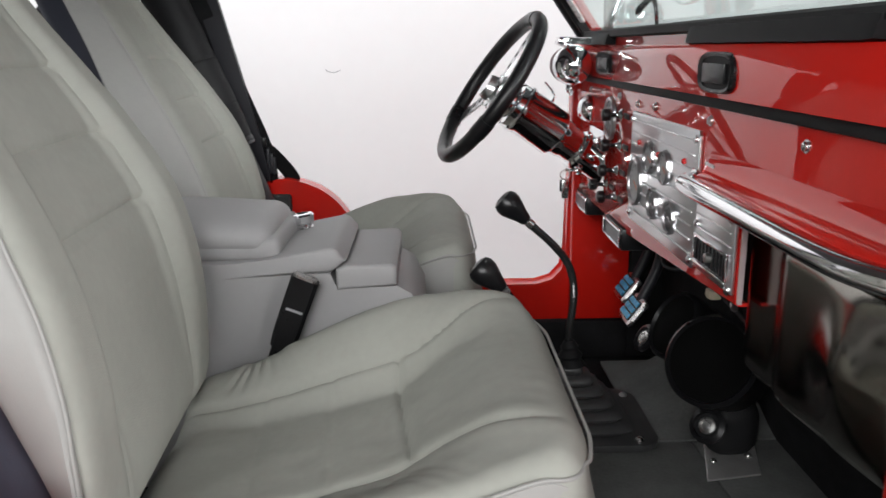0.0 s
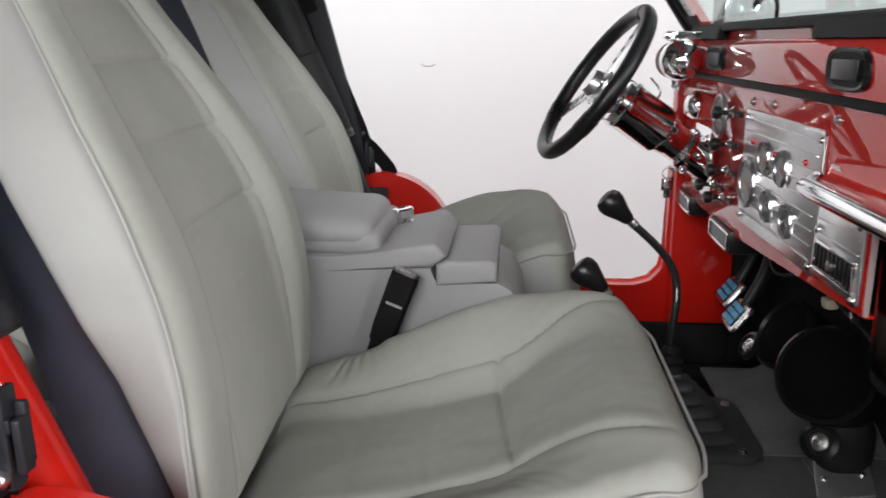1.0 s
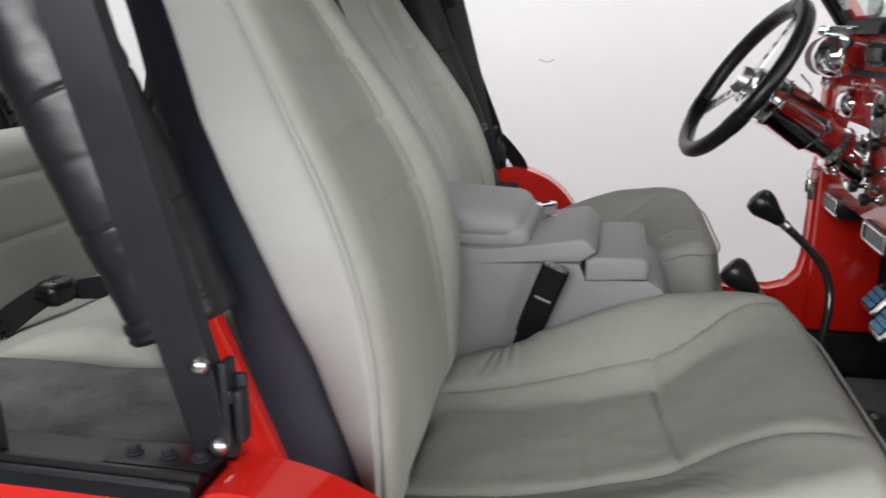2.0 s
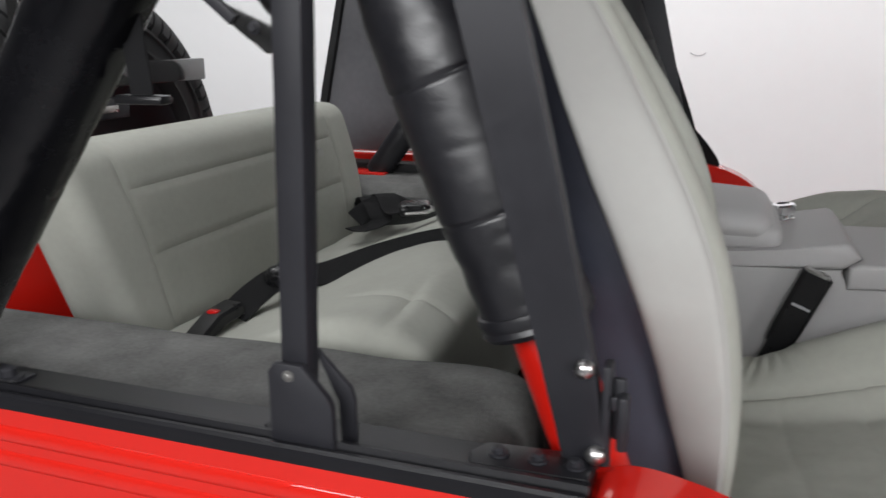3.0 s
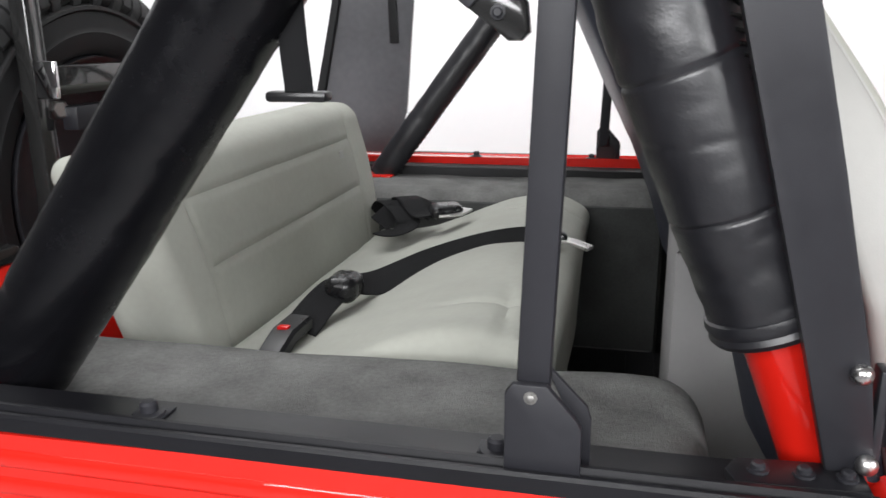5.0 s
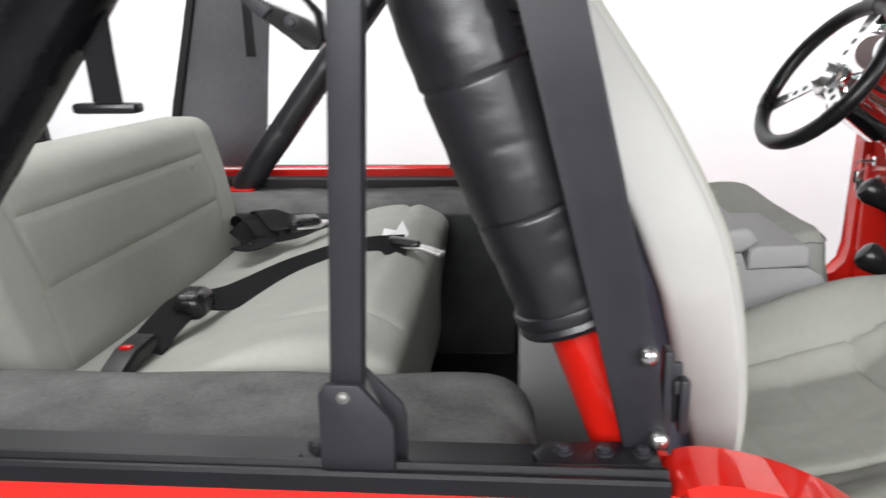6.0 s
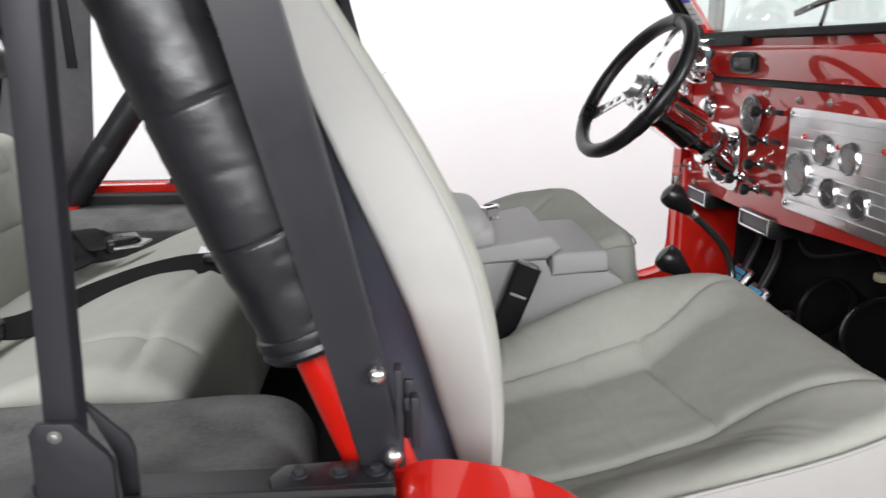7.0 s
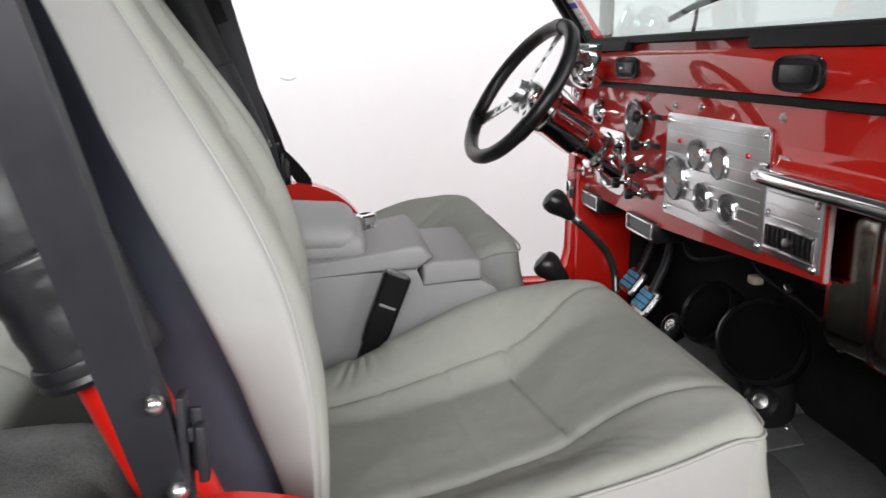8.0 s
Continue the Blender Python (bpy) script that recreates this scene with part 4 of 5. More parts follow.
part("vent_frame", join(box(DX - 0.010, DX - 0.0056, 0.945, 1.062, 1.087, 1.091, 0.001), box(DX - 0.010, DX - 0.0056, 0.945, 1.062, 1.121, 1.125, 0.001),
                        box(DX - 0.010, DX - 0.0056, 0.945, 0.949, 1.0915, 1.1205, 0.001), box(DX - 0.010, DX - 0.0056, 1.058, 1.062, 1.0915, 1.1205, 0.001)), CHROME, lower)
part("vent_back", box(DX - 0.0065, DX - 0.0056, 0.9495, 1.0575, 1.0915, 1.1205, 0), PLASTIC_BLACK, lower)
for k in range(9):
    y = 0.955 + k * 0.0118
    part("vent_slat", box(DX - 0.009, DX - 0.0066, y, y + 0.004, 1.0925, 1.1195, 0.0005), PLASTIC_BLACK, lower)
part("vent_knob", facing(lathe([(0, 0.008), (0.006, 0.006), (0.006, 0), ], 12), 1.003, 1.106, DX - 0.008), STEEL, lower)
for y, z in ((1.082, 1.240), (1.398, 1.240), (1.082, 1.083), (1.398, 1.083), (0.948, 1.166), (1.061, 1.136), (0.948, 1.082)):
    part("screw", facing(bolt((0, 0, 0), (0, 0, 1), 0.0042, 0.004), y, z, DX - 0.0055), CHROME, plate)
for y, z in ((1.351, 1.206), (1.245, 1.200), (1.124, 1.207)):
    part("warning_lamp", facing(lathe([(0.0042, 0), (0.0042, 0.002), (0.003, 0.004), (0, 0.005)], 12), y, z, DX - 0.0056), RED_LENS, plate, "small red warning lamp")


def gauge(y, z, r, dark, parent, name="gauge"):
    ring = lathe([(r * 1.09, 0), (r * 1.09, 0.003), (r * 1.06, 0.0055), (r * 1.01, 0.0068), (r * 0.97, 0.0062), (r * 0.94, 0.0045), (r * 0.93, 0.003)], 72)
    for v in ring.verts:
        if math.hypot(v.co.x, v.co.y) > r * 1.02:
            v.co.xy *= 1 + 0.018 * math.cos(12 * math.atan2(v.co.y, v.co.x))
    g = part(name, facing(ring, y, z, DX - 0.0056), BEZEL, parent, "round gauge with chrome bezel")
    part("dial", facing(lathe([(r * 0.93, 0.003), (0, 0.003)], 32), y, z, DX - 0.0056), DIAL_DARK if dark else DIAL, g)
    for k in range(11):
        a = radians(220 - 26 * k)
        part("tick", moved(box(DX - 0.0094, DX - 0.0088, r * 0.68, r * 0.82, -r * 0.016, r * 0.016, 0), Matrix.Translation((0, y, z)) @ Matrix.Rotation(a, 4, "X")), WHITE_PAPER if dark else PLASTIC_BLACK, g)
    part("needle", moved(box(DX - 0.0104, DX - 0.0097, -r * 0.1, r * 0.62, -r * 0.022, r * 0.022, 0), Matrix.Translation((0, y, z)) @ Matrix.Rotation(radians(205), 4, "X")), WHITE_PAPER if dark else ORANGE, g)
    part("lens", facing(lathe([(r * 0.945, 0.0055), (0, 0.0062)], 32), y, z, DX - 0.0056), CLEAR, g)
    return g


gauge(1.362, 1.140, 0.036, False, dash, "speedometer")
gauge(1.287, 1.190, 0.0235, False, dash)
gauge(1.207, 1.186, 0.0235, False, dash)
gauge(1.256, 1.124, 0.0225, True, dash)
gauge(1.170, 1.121, 0.0225, True, dash)
g = gauge(1.560, 1.226, 0.037, True, dash, "clock_gauge")
part("warning_sector", moved(box(DX - 0.0096, DX - 0.0090, -0.012, 0.004, 0.004, 0.016, 0), Matrix.Translation((0, 1.560, 1.226))), ORANGE, g)


def pull_knob(y, z, long=0.022):
    k = part("pull_knob", facing(lathe([(0.004, 0), (0.004, long), (0.0105, long + 0.002), (0.0115, long + 0.008), (0.0105, long + 0.014), (0.007, long + 0.016), (0, long + 0.016)], 18), y, z), PLASTIC_BLACK, dash, "black pull knob")
    part("bezel", facing(lathe([(0.011, 0), (0.011, 0.003), (0.006, 0.007), (0.0045, 0.012)], 18), y, z), CHROME, k)
    part("legend_plate", box(DX - 0.0028, DX - 0.0004, y - 0.052, y - 0.016, z - 0.005, z + 0.005, 0.0008), PLASTIC_BLACK, k)


for y, z in ((1.495, 1.238), (1.495, 1.184), (1.508, 1.137), (1.515, 1.087), (1.585, 1.098)):
    pull_knob(y, z)
for y, z in ((1.052, 1.267), (1.290, 1.267), (1.390, 1.264), (1.515, 1.270), (1.645, 1.270), (1.770, 1.268), (0.80, 1.266), (1.845, 1.05)):
    part("dash_bolt", facing(bolt((0, 0, 0), (0, 0, 1), 0.0046, 0.005), y, z), STEEL, dash, "zinc plated dash bolt")


def defrost_vent(y, hw, hh):
    def ovalised(b, x):
        b = moved(b, axes_to((-1, 0, 0)))
        for v in b.verts:
            r = math.hypot(v.co.y, v.co.z)
            if r > 1e-6:
                c, q = v.co.y / r, v.co.z / r
                k = (abs(c) ** 3.5 + abs(q) ** 3.5) ** (-1 / 3.5)
                v.co.y, v.co.z = c * k * r * hw, q * k * r * hh
            v.co += Vector((x, y, 1.326))
        return b
    f = part("defrost_vent", ovalised(lathe([(0.78, -0.004), (0.80, 0.004), (0.93, 0.006), (1.0, 0.003), (1.0, -0.002)], 48), DX - 0.013), PLASTIC_BLACK, dash, "black oval defroster vent")
    part("vent_hole", ovalised(lathe([(0.81, 0.001), (0, 0.001)], 40), DX - 0.0150), RUBBER, f)
    part("vent_flap", box(DX - 0.0200, DX - 0.0165, y - hw * 0.62, y + hw * 0.62, 1.326 - hh * 0.50, 1.326 + hh * 0.45, 0.001), PLASTIC_BLACK, f)


defrost_vent(1.006, 0.057, 0.0235)
defrost_vent(1.592, 0.062, 0.022)

# switch boxes under the dash edge
for y, z in ((1.812, 1.0235), (1.502, 1.0245)):
    sb = thing("switch_box", "black under-dash box with chrome framed window", "switch box", "switch boxes")
    part("case", box(DX - 0.008, DX + 0.055, y - 0.068, y + 0.068, z - 0.021, z + 0.0185, 0.003), PLASTIC_BLACK, sb)
    w, h = 0.064, 0.0165
    part("frame", join(box(DX - 0.012, DX - 0.0082, y - w, y + w, z + h - 0.004, z + h, 0.0008), box(DX - 0.012, DX - 0.0082, y - w, y + w, z - h, z - h + 0.004, 0.0008),
                       box(DX - 0.012, DX - 0.0082, y - w, y - w + 0.004, z - h + 0.0042, z + h - 0.0042, 0.0008), box(DX - 0.012, DX - 0.0082, y + w - 0.004, y + w, z - h + 0.0042, z + h - 0.0042, 0.0008)), CHROME, sb)
    part("window", box(DX - 0.0095, DX - 0.0083, y - w + 0.014, y + w - 0.014, z - h + 0.0075, z + h - 0.0075, 0), DIAL_DARK, sb)
    part("bezel", box(DX - 0.0092, DX - 0.0082, y - w + 0.0042, y + w - 0.0042, z - h + 0.0042, z + h - 0.0042, 0), PLASTIC_BLACK, sb)

# grab bar
grab = thing("grab_bar", "chrome tubular grab bar across the glove tray", "grab bar")
part("bar", tube([(0.360, 1.075, 1.190), (0.338, 1.060, 1.190), (0.330, 1.02, 1.190), (0.330, 0.85, 1.190), (0.330, 0.70, 1.190), (0.336, 0.645, 1.190), (0.352, 0.605, 1.190), (0.375, 0.580, 1.190), (0.41, 0.567, 1.190)], 0.0115, 20, 8), CHROME, grab)
part("bracket", prism([(1.060, 1.178), (1.060, 1.199), (1.066, 1.204), (1.084, 1.204), (1.090, 1.199), (1.090, 1.178)], DX - 0.009, DX - 0.006, 0.001, 1, "x"), CHROME, grab)
part("bracket", prism([(1.018, 1.204), (1.022, 1.216), (1.05, 1.217), (1.052, 1.206)], DX - 0.004, DX - 0.001, 0.0005, 1, "x"), STEEL, grab)

# ---- steering ----
HUB, AX = Vector((0.135, 1.617, 1.282)), Vector((-0.815, -0.115, 0.570)).normalized()
wheel = thing("steering_wheel", "black rimmed steering wheel with chrome spokes", "steering wheel")
R = 0.1515
TW = Matrix.Translation(HUB) @ axes_to(AX)
b = bmesh.new()
rings = []
for i in range(72):
    a = 2 * math.pi * i / 72
    lobe = 1 + 0.035 * math.cos(24 * a)
    rings.append([b.verts.new(TW @ Vector(((R + 0.0145 * lobe * math.cos(t)) * math.cos(a), (R + 0.0145 * lobe * math.cos(t)) * math.sin(a), 0.0145 * math.sin(t)))) for t in np.linspace(0, 2 * math.pi, 19)[:-1]])
for i in range(72):
    for k in range(18):
        b.faces.new((rings[i][k], rings[(i + 1) % 72][k], rings[(i + 1) % 72][(k + 1) % 18], rings[i][(k + 1) % 18]))
part("rim", b, RIM_GRIP, wheel)
for a0 in (radians(90), radians(210), radians(330)):
    spoke = moved(prism([(0.020, -0.016), (0.030, -0.012), (0.10, -0.013), (0.139, -0.016), (0.139, 0.016), (0.10, 0.013), (0.030, 0.012), (0.020, 0.016)], -0.012, -0.008, 0.001, 2, "z"), TW @ Matrix.Rotation(a0, 4, "Z"))
    sp = part("spoke", spoke, BEZEL, wheel, "polished drilled spoke")
    for q, rr in ((0.055, 0.0065), (0.08, 0.0065), (0.105, 0.0065)):
        part("spoke_hole", moved(lathe([(rr, -0.0075), (rr * 0.85, -0.0071), (0, -0.0072)], 14), TW @ Matrix.Rotation(a0, 4, "Z") @ Matrix.Translation((q, 0, 0))), PLASTIC_BLACK, sp)
    part("rim_sleeve", moved(sweep([((R) * math.cos(t), (R) * math.sin(t), 0) for t in np.linspace(-0.11, 0.11, 8)], circle(0.0158, 18)), TW @ Matrix.Rotation(a0, 4, "Z")), PLASTIC_BLACK, wheel)
part("hub_plate", moved(lathe([(0.034, -0.016), (0.034, -0.008), (0.026, -0.004), (0.024, 0.006), (0.021, 0.012), (0, 0.014)], 32), TW), BEZEL, wheel)
for k in range(6):
    a = radians(60 * k + 15)
    part("hub_bolt", moved(bolt((0.029 * math.cos(a), 0.029 * math.sin(a), -0.007), (0, 0, 1), 0.003, 0.004), TW), CHROME, wheel)

col = thing("steering_column", "polished chrome steering column", "steering column")
def along(d):
    return HUB - AX * d
part("hub_adapter", turned([(0.030, 0), (0.036, 0.004), (0.036, 0.012), (0.031, 0.016), (0.036, 0.022), (0.038, 0.034), (0.036, 0.040)], along(0.055), AX, 32), CHROME, col)
part("jacket", turned([(0.040, 0), (0.046, 0.006), (0.046, 0.085), (0.049, 0.09), (0.049, 0.097), (0.046, 0.10), (0.046, 0.112), (0.040, 0.116), (0, 0.116)], along(0.165), AX, 36), CHROME, col)
part("lower_tube", turned([(0.034, 0), (0.034, 0.10), (0.037, 0.104), (0.038, 0.122)], along(0.285), AX, 28), CHROME, col)
part("collar_ring", turned([(0.033, 0), (0.042, 0.002), (0.043, 0.010), (0.038, 0.014), (0.034, 0.014)], along(0.225), AX, 28), CHROME, col)
for k in range(6):
    a = radians(60 * k)
    part("collar_screw", moved(bolt((0.041 * math.cos(a), 0.041 * math.sin(a), 0), (0, 0, 1), 0.005, 0.011), Matrix.Translation(along(0.240)) @ axes_to(AX)), CHROME, col)
part("floor_plate", prism([(1.604, 1.078), (1.604, 1.180), (1.622, 1.196), (1.750, 1.198), (1.790, 1.165), (1.820, 1.118), (1.818, 1.104), (1.785, 1.070), (1.640, 1.063), (1.618, 1.066)], DX - 0.006, DX - 0.0005, 0.002, 2, "x"), CHROME, col)
hole = facing(lathe([(0.042, 0), (0, 0.0005)], 32), 1.690, 1.118, DX - 0.0065)
rim = facing(lathe([(0.041, 0), (0.043, 0.004), (0.046, 0.004), (0.048, 0)], 36), 1.690, 1.118, DX - 0.0065)
for b in (hole, rim):
    for v in b.verts:
        v.co.y = 1.690 + (v.co.y - 1.690) * 1.35
part("opening", hole, RUBBER, col, "dark opening below the column")
part("opening_ring", rim, CHROME, col)
part("turn_lever", tube([along(0.13) + Vector((0.0, 0.02, 0.02)), along(0.13) + Vector((0.03, 0.07, 0.05)), along(0.13) + Vector((0.02, 0.12, 0.075))], 0.0035, 8), CHROME, col)

dash_dome = part("chrome_dome", facing(lathe([(0.029, 0), (0.030, 0.004), (0.027, 0.014), (0.020, 0.023), (0.010, 0.028), (0, 0.029)], 28), 1.765, 1.229), CHROME, dash, "chrome domed knob on the dash")
# Red block stands in for the red reflection in the chrome dome.
part("red_reflection", facing(box(-0.010, 0.010, -0.017, -0.006, 0.012, 0.0275, 0.002), 1.765, 1.229), RED_LENS, dash_dome, "red block standing in for a reflection")
keys = thing("key_ring", "bunch of keys hanging from the dash edge", "keys")
part("ring", moved(sweep([(0.011 * math.cos(a), 0, 0.011 * math.sin(a)) for a in np.linspace(0, 6.2832, 25)[:-1]], circle(0.0012, 6), up=(0, 1, 0), closed=True), Matrix.Translation((0.325, 1.855, 1.075))), STEEL, keys)
part("key", box(0.318, 0.333, 1.853, 1.856, 1.02, 1.062, 0.001), STEEL, keys)
part("key_head", box(0.314, 0.336, 1.8565, 1.8625, 1.035, 1.062, 0.002), PLASTIC_BLACK, keys)
part("lock_barrel", turned([(0.011, 0), (0.011, 0.01), (0.008, 0.012), (0, 0.012)], (DX, 1.855, 1.085), (-1, 0, 0), 18), CHROME, keys)
part("key_stem", rod((DX - 0.012, 1.855, 1.085), (DX - 0.036, 1.855, 1.086), 0.003), STEEL, keys)

# ---- windshield ----
ws = thing("windshield", "red windshield frame with black gasket and green tinted glass", "windshield")
def wind(y, s, d=0.0):
    """A point of the windshield plane: s metres up it from its foot, d behind it."""
    return Vector((0.392 - 0.57 * s - d * 0.82, y, 1.360 + 0.82 * s - d * 0.57))


part("lower_frame", sweep([wind(0.56, 0.004, -0.006), wind(1.90, 0.004, -0.006)], flat(0.018, 0.018, 0.005)), RED, ws)
part("gasket", sweep([wind(0.60, 0.029, 0.006), wind(1.88, 0.029, 0.006)], flat(0.008, 0.008, 0.003)), RUBBER, ws)
part("pane", join(sweep([wind(0.60, 0.17), wind(1.84, 0.17)], [(-0.002, -0.16), (0.002, -0.16), (0.002, 0.2), (-0.002, 0.2)], up=(-0.57, 0, 0.82))), GLASS, ws, "green tinted glass")
for y in (0.545, 1.908):
    part("frame_post", sweep([wind(y, 0.0, -0.012), wind(y, 0.40, -0.012)], flat(0.020, 0.018, 0.006), up=(0, 1, 0)), RED, ws)
    s = 1 if y > 1 else -1
    part("side_gasket", sweep([wind(y - s * 0.022, 0.02, 0.004), wind(y - s * 0.022, 0.40, 0.004)], flat(0.010, 0.006, 0.003), up=(0, 1, 0)), RUBBER, ws)
    part("weather_strip", sweep([wind(y + s * 0.012, -0.03, 0.012), wind(y + s * 0.012, 0.40, 0.012)], flat(0.008, 0.012, 0.003), up=(0, 1, 0)), RUBBER, ws)
part("header", sweep([wind(0.56, 0.385), wind(1.88, 0.385)], flat(0.02, 0.02, 0.005)), RED, ws)
bpy.data.objects["pane"].visible_shadow = False

hinge = part("hinge", turned([(0, -0.045), (0.030, -0.044), (0.036, -0.034), (0.036, 0.012), (0.040, 0.016), (0.040, 0.024), (0.035, 0.032), (0.022, 0.041), (0, 0.044)], (0.318, 1.748, 1.318), (-0.35, -1, 0.1), 36), CHROME, ws, "chrome hinge knuckle at the dash corner")
part("leaf", prism([(0.285, 1.362), (0.290, 1.376), (0.36, 1.374), (0.365, 1.35), (0.335, 1.345)], 1.765, 1.80, 0.004), CHROME, hinge)
part("lower_leaf", prism([(0.318, 1.262), (0.322, 1.30), (0.345, 1.30), (0.342, 1.262), (0.332, 1.250)], 1.842, 1.850, 0.002), CHROME, hinge)
part("cap", moved(lathe([(0, 0.010), (0.024, 0.009), (0.036, 0.004), (0.038, -0.004), (0.030, -0.008)], 32), Matrix.Translation((0.318, 1.838, 1.318)) @ axes_to((-0.5, -1, 0.1))), WHITE_SEAL, hinge)

stick = thing("window_sticker", "white paper sticker with a blue bar on the windshield", "sticker")
def on_glass(y0, y1, s0, s1, d):
    return sweep([wind(y0, (s0 + s1) / 2, d), wind(y1, (s0 + s1) / 2, d)], [(-0.0003, -(s1 - s0) / 2), (0.0003, -(s1 - s0) / 2), (0.0003, (s1 - s0) / 2), (-0.0003, (s1 - s0) / 2)], up=(-0.57, 0, 0.82))
part("paper", on_glass(1.83, 1.888, 0.06, 0.165, 0.004), WHITE_PAPER, stick)
part("blue_bar", on_glass(1.832, 1.886, 0.118, 0.132, 0.005), BLUE_INK, stick)
for k in range(3):
    part("text_bar", on_glass(1.842, 1.880 - 0.008 * k, 0.072 + 0.014 * k, 0.0745 + 0.014 * k, 0.005), GREY_INK, stick)

wip = thing("windshield_wiper", "thin black wiper arm resting on the glass", "wiper")
part("arm", sweep([wind(1.40, 0.02, -0.012), wind(1.36, 0.05, -0.016), wind(1.315, 0.082, -0.014)], flat(0.003, 0.002, 0.0005)), BLACK_COAT, wip)
part("blade", sweep([wind(1.440, 0.058, -0.010), wind(1.33, 0.076, -0.010), wind(1.20, 0.090, -0.010)], flat(0.003, 0.005, 0.001)), RUBBER, wip)

mirror = thing("side_mirror", "round chrome side mirror beyond the windshield", "mirror")
part("mirror_head", pad(0.012, 0.050, 0.070, 0.011, 0.010, lambda p: Vector((p.x + 0.44 + 0.2 * p.y, p.y + 1.972, p.z + 1.462))), DULL, mirror)
part("mirror_arm", tube([(0.445, 1.975, 1.40), (0.45, 1.955, 1.36), (0.455, 1.935, 1.32)], 0.006, 10), CHROME, mirror)

# ---- levers ----
gear = thing("gear_lever", "bent black gear lever with a round black knob", "gear lever")
part("shaft", tube([(0.262, 1.345, 0.76), (0.252, 1.358, 0.83), (0.254, 1.366, 0.88), (0.261, 1.376, 0.93), (0.261, 1.386, 0.965), (0.250, 1.391, 0.998), (0.224, 1.391, 1.030), (0.184, 1.390, 1.067)], 0.0068, 14, 8), GLOSS_BLACK, gear)
part("collar", rod((0.191, 1.390, 1.061), (0.181, 1.391, 1.070), 0.0080, 16), CHROME, gear)
gd = Vector((-0.033, 0.006, 0.030)).normalized()
part("knob", turned([(0.006, 0), (0.010, 0.004), (0.014, 0.018), (0.019, 0.030), (0.0225, 0.040), (0.0225, 0.050), (0.019, 0.058), (0.010, 0.062), (0, 0.0625)], Vector((0.182, 1.391, 1.069)), gd, 28), PLASTIC_BLACK, gear)

trans = thing("transfer_case_lever", "black transfer case lever with a round knob", "gear lever")
part("shaft", tube([(0.235, 1.29, 0.76), (0.215, 1.28, 0.84), (0.175, 1.262, 0.93), (0.130, 1.246, 0.992)], 0.006, 14, 8), GLOSS_BLACK, trans)
part("collar", rod((0.134, 1.247, 0.987), (0.127, 1.247, 0.995), 0.0075, 14), STEEL, trans)
part("knob", turned([(0.006, 0), (0.010, 0.004), (0.014, 0.016), (0.019, 0.028), (0.0225, 0.038), (0.0225, 0.048), (0.019, 0.055), (0.010, 0.059), (0, 0.0595)], (0.128, 1.247, 0.994), (-0.032, 0.012, 0.028), 28), PLASTIC_BLACK, trans)

boot = thing("gear_lever_boot", "pleated black rubber lever boot on a bolted plate", "boot")
corner = [(cx + 0.034 * math.cos(a + q), cy + 0.034 * math.sin(a + q)) for cx, cy, q in ((0.352, 1.415, 0), (0.222, 1.415, math.pi / 2), (0.222, 1.262, math.pi), (0.352, 1.262, 1.5 * math.pi)) for a in np.linspace(0, math.pi / 2, 6)]
part("base_plate", prism(corner, 0.722, 0.733, 0.003, 2, "z"), BOOT_RUBBER, boot)
def pleat(k):
    """One fold of the bellows: a rounded frame that swells in the middle."""
    b, rings = bmesh.new(), []
    for j, (sw, dz) in enumerate(((0.86, 0.0), (0.98, 0.004), (1.0, 0.0085), (0.95, 0.0125), (0.80, 0.016))):
        sc = (1 - 0.145 * k) * sw
        cx, cy, z = 0.280 - 0.005 * k, 1.338 + 0.003 * k, 0.733 + 0.0155 * k + dz
        ring = []
        for i in range(32):
            a = 2 * math.pi * i / 32
            c, q = math.cos(a), math.sin(a)
            g = (abs(c) ** 5 + abs(q) ** 5) ** -0.2
            ring.append(b.verts.new((cx + 0.074 * sc * c * g, cy + 0.084 * sc * q * g, z)))
        rings.append(ring)
    for p, q in zip(rings, rings[1:]):
        for i in range(32):
            b.faces.new((p[i], p[(i + 1) % 32], q[(i + 1) % 32], q[i]))
    b.faces.new(rings[-1])
    return b


for k in range(6):
    part("pleat", pleat(k), BOOT_RUBBER, boot)
part("neck", turned([(0.026, 0), (0.018, 0.012), (0.022, 0.018), (0.014, 0.028), (0.016, 0.034), (0.008, 0.045)], (0.256, 1.354, 0.822), (-0.10, 0.10, 1), 20), RUBBER, boot)
for x, y in ((0.366, 1.418), (0.352, 1.247), (0.215, 1.250), (0.215, 1.425)):
    part("plate_bolt", turned([(0.0075, 0), (0.0075, 0.002), (0.005, 0.005), (0, 0.006)], (x, y, 0.733), (0, 0, 1), 14), STEEL, boot, "bright domed bolt")

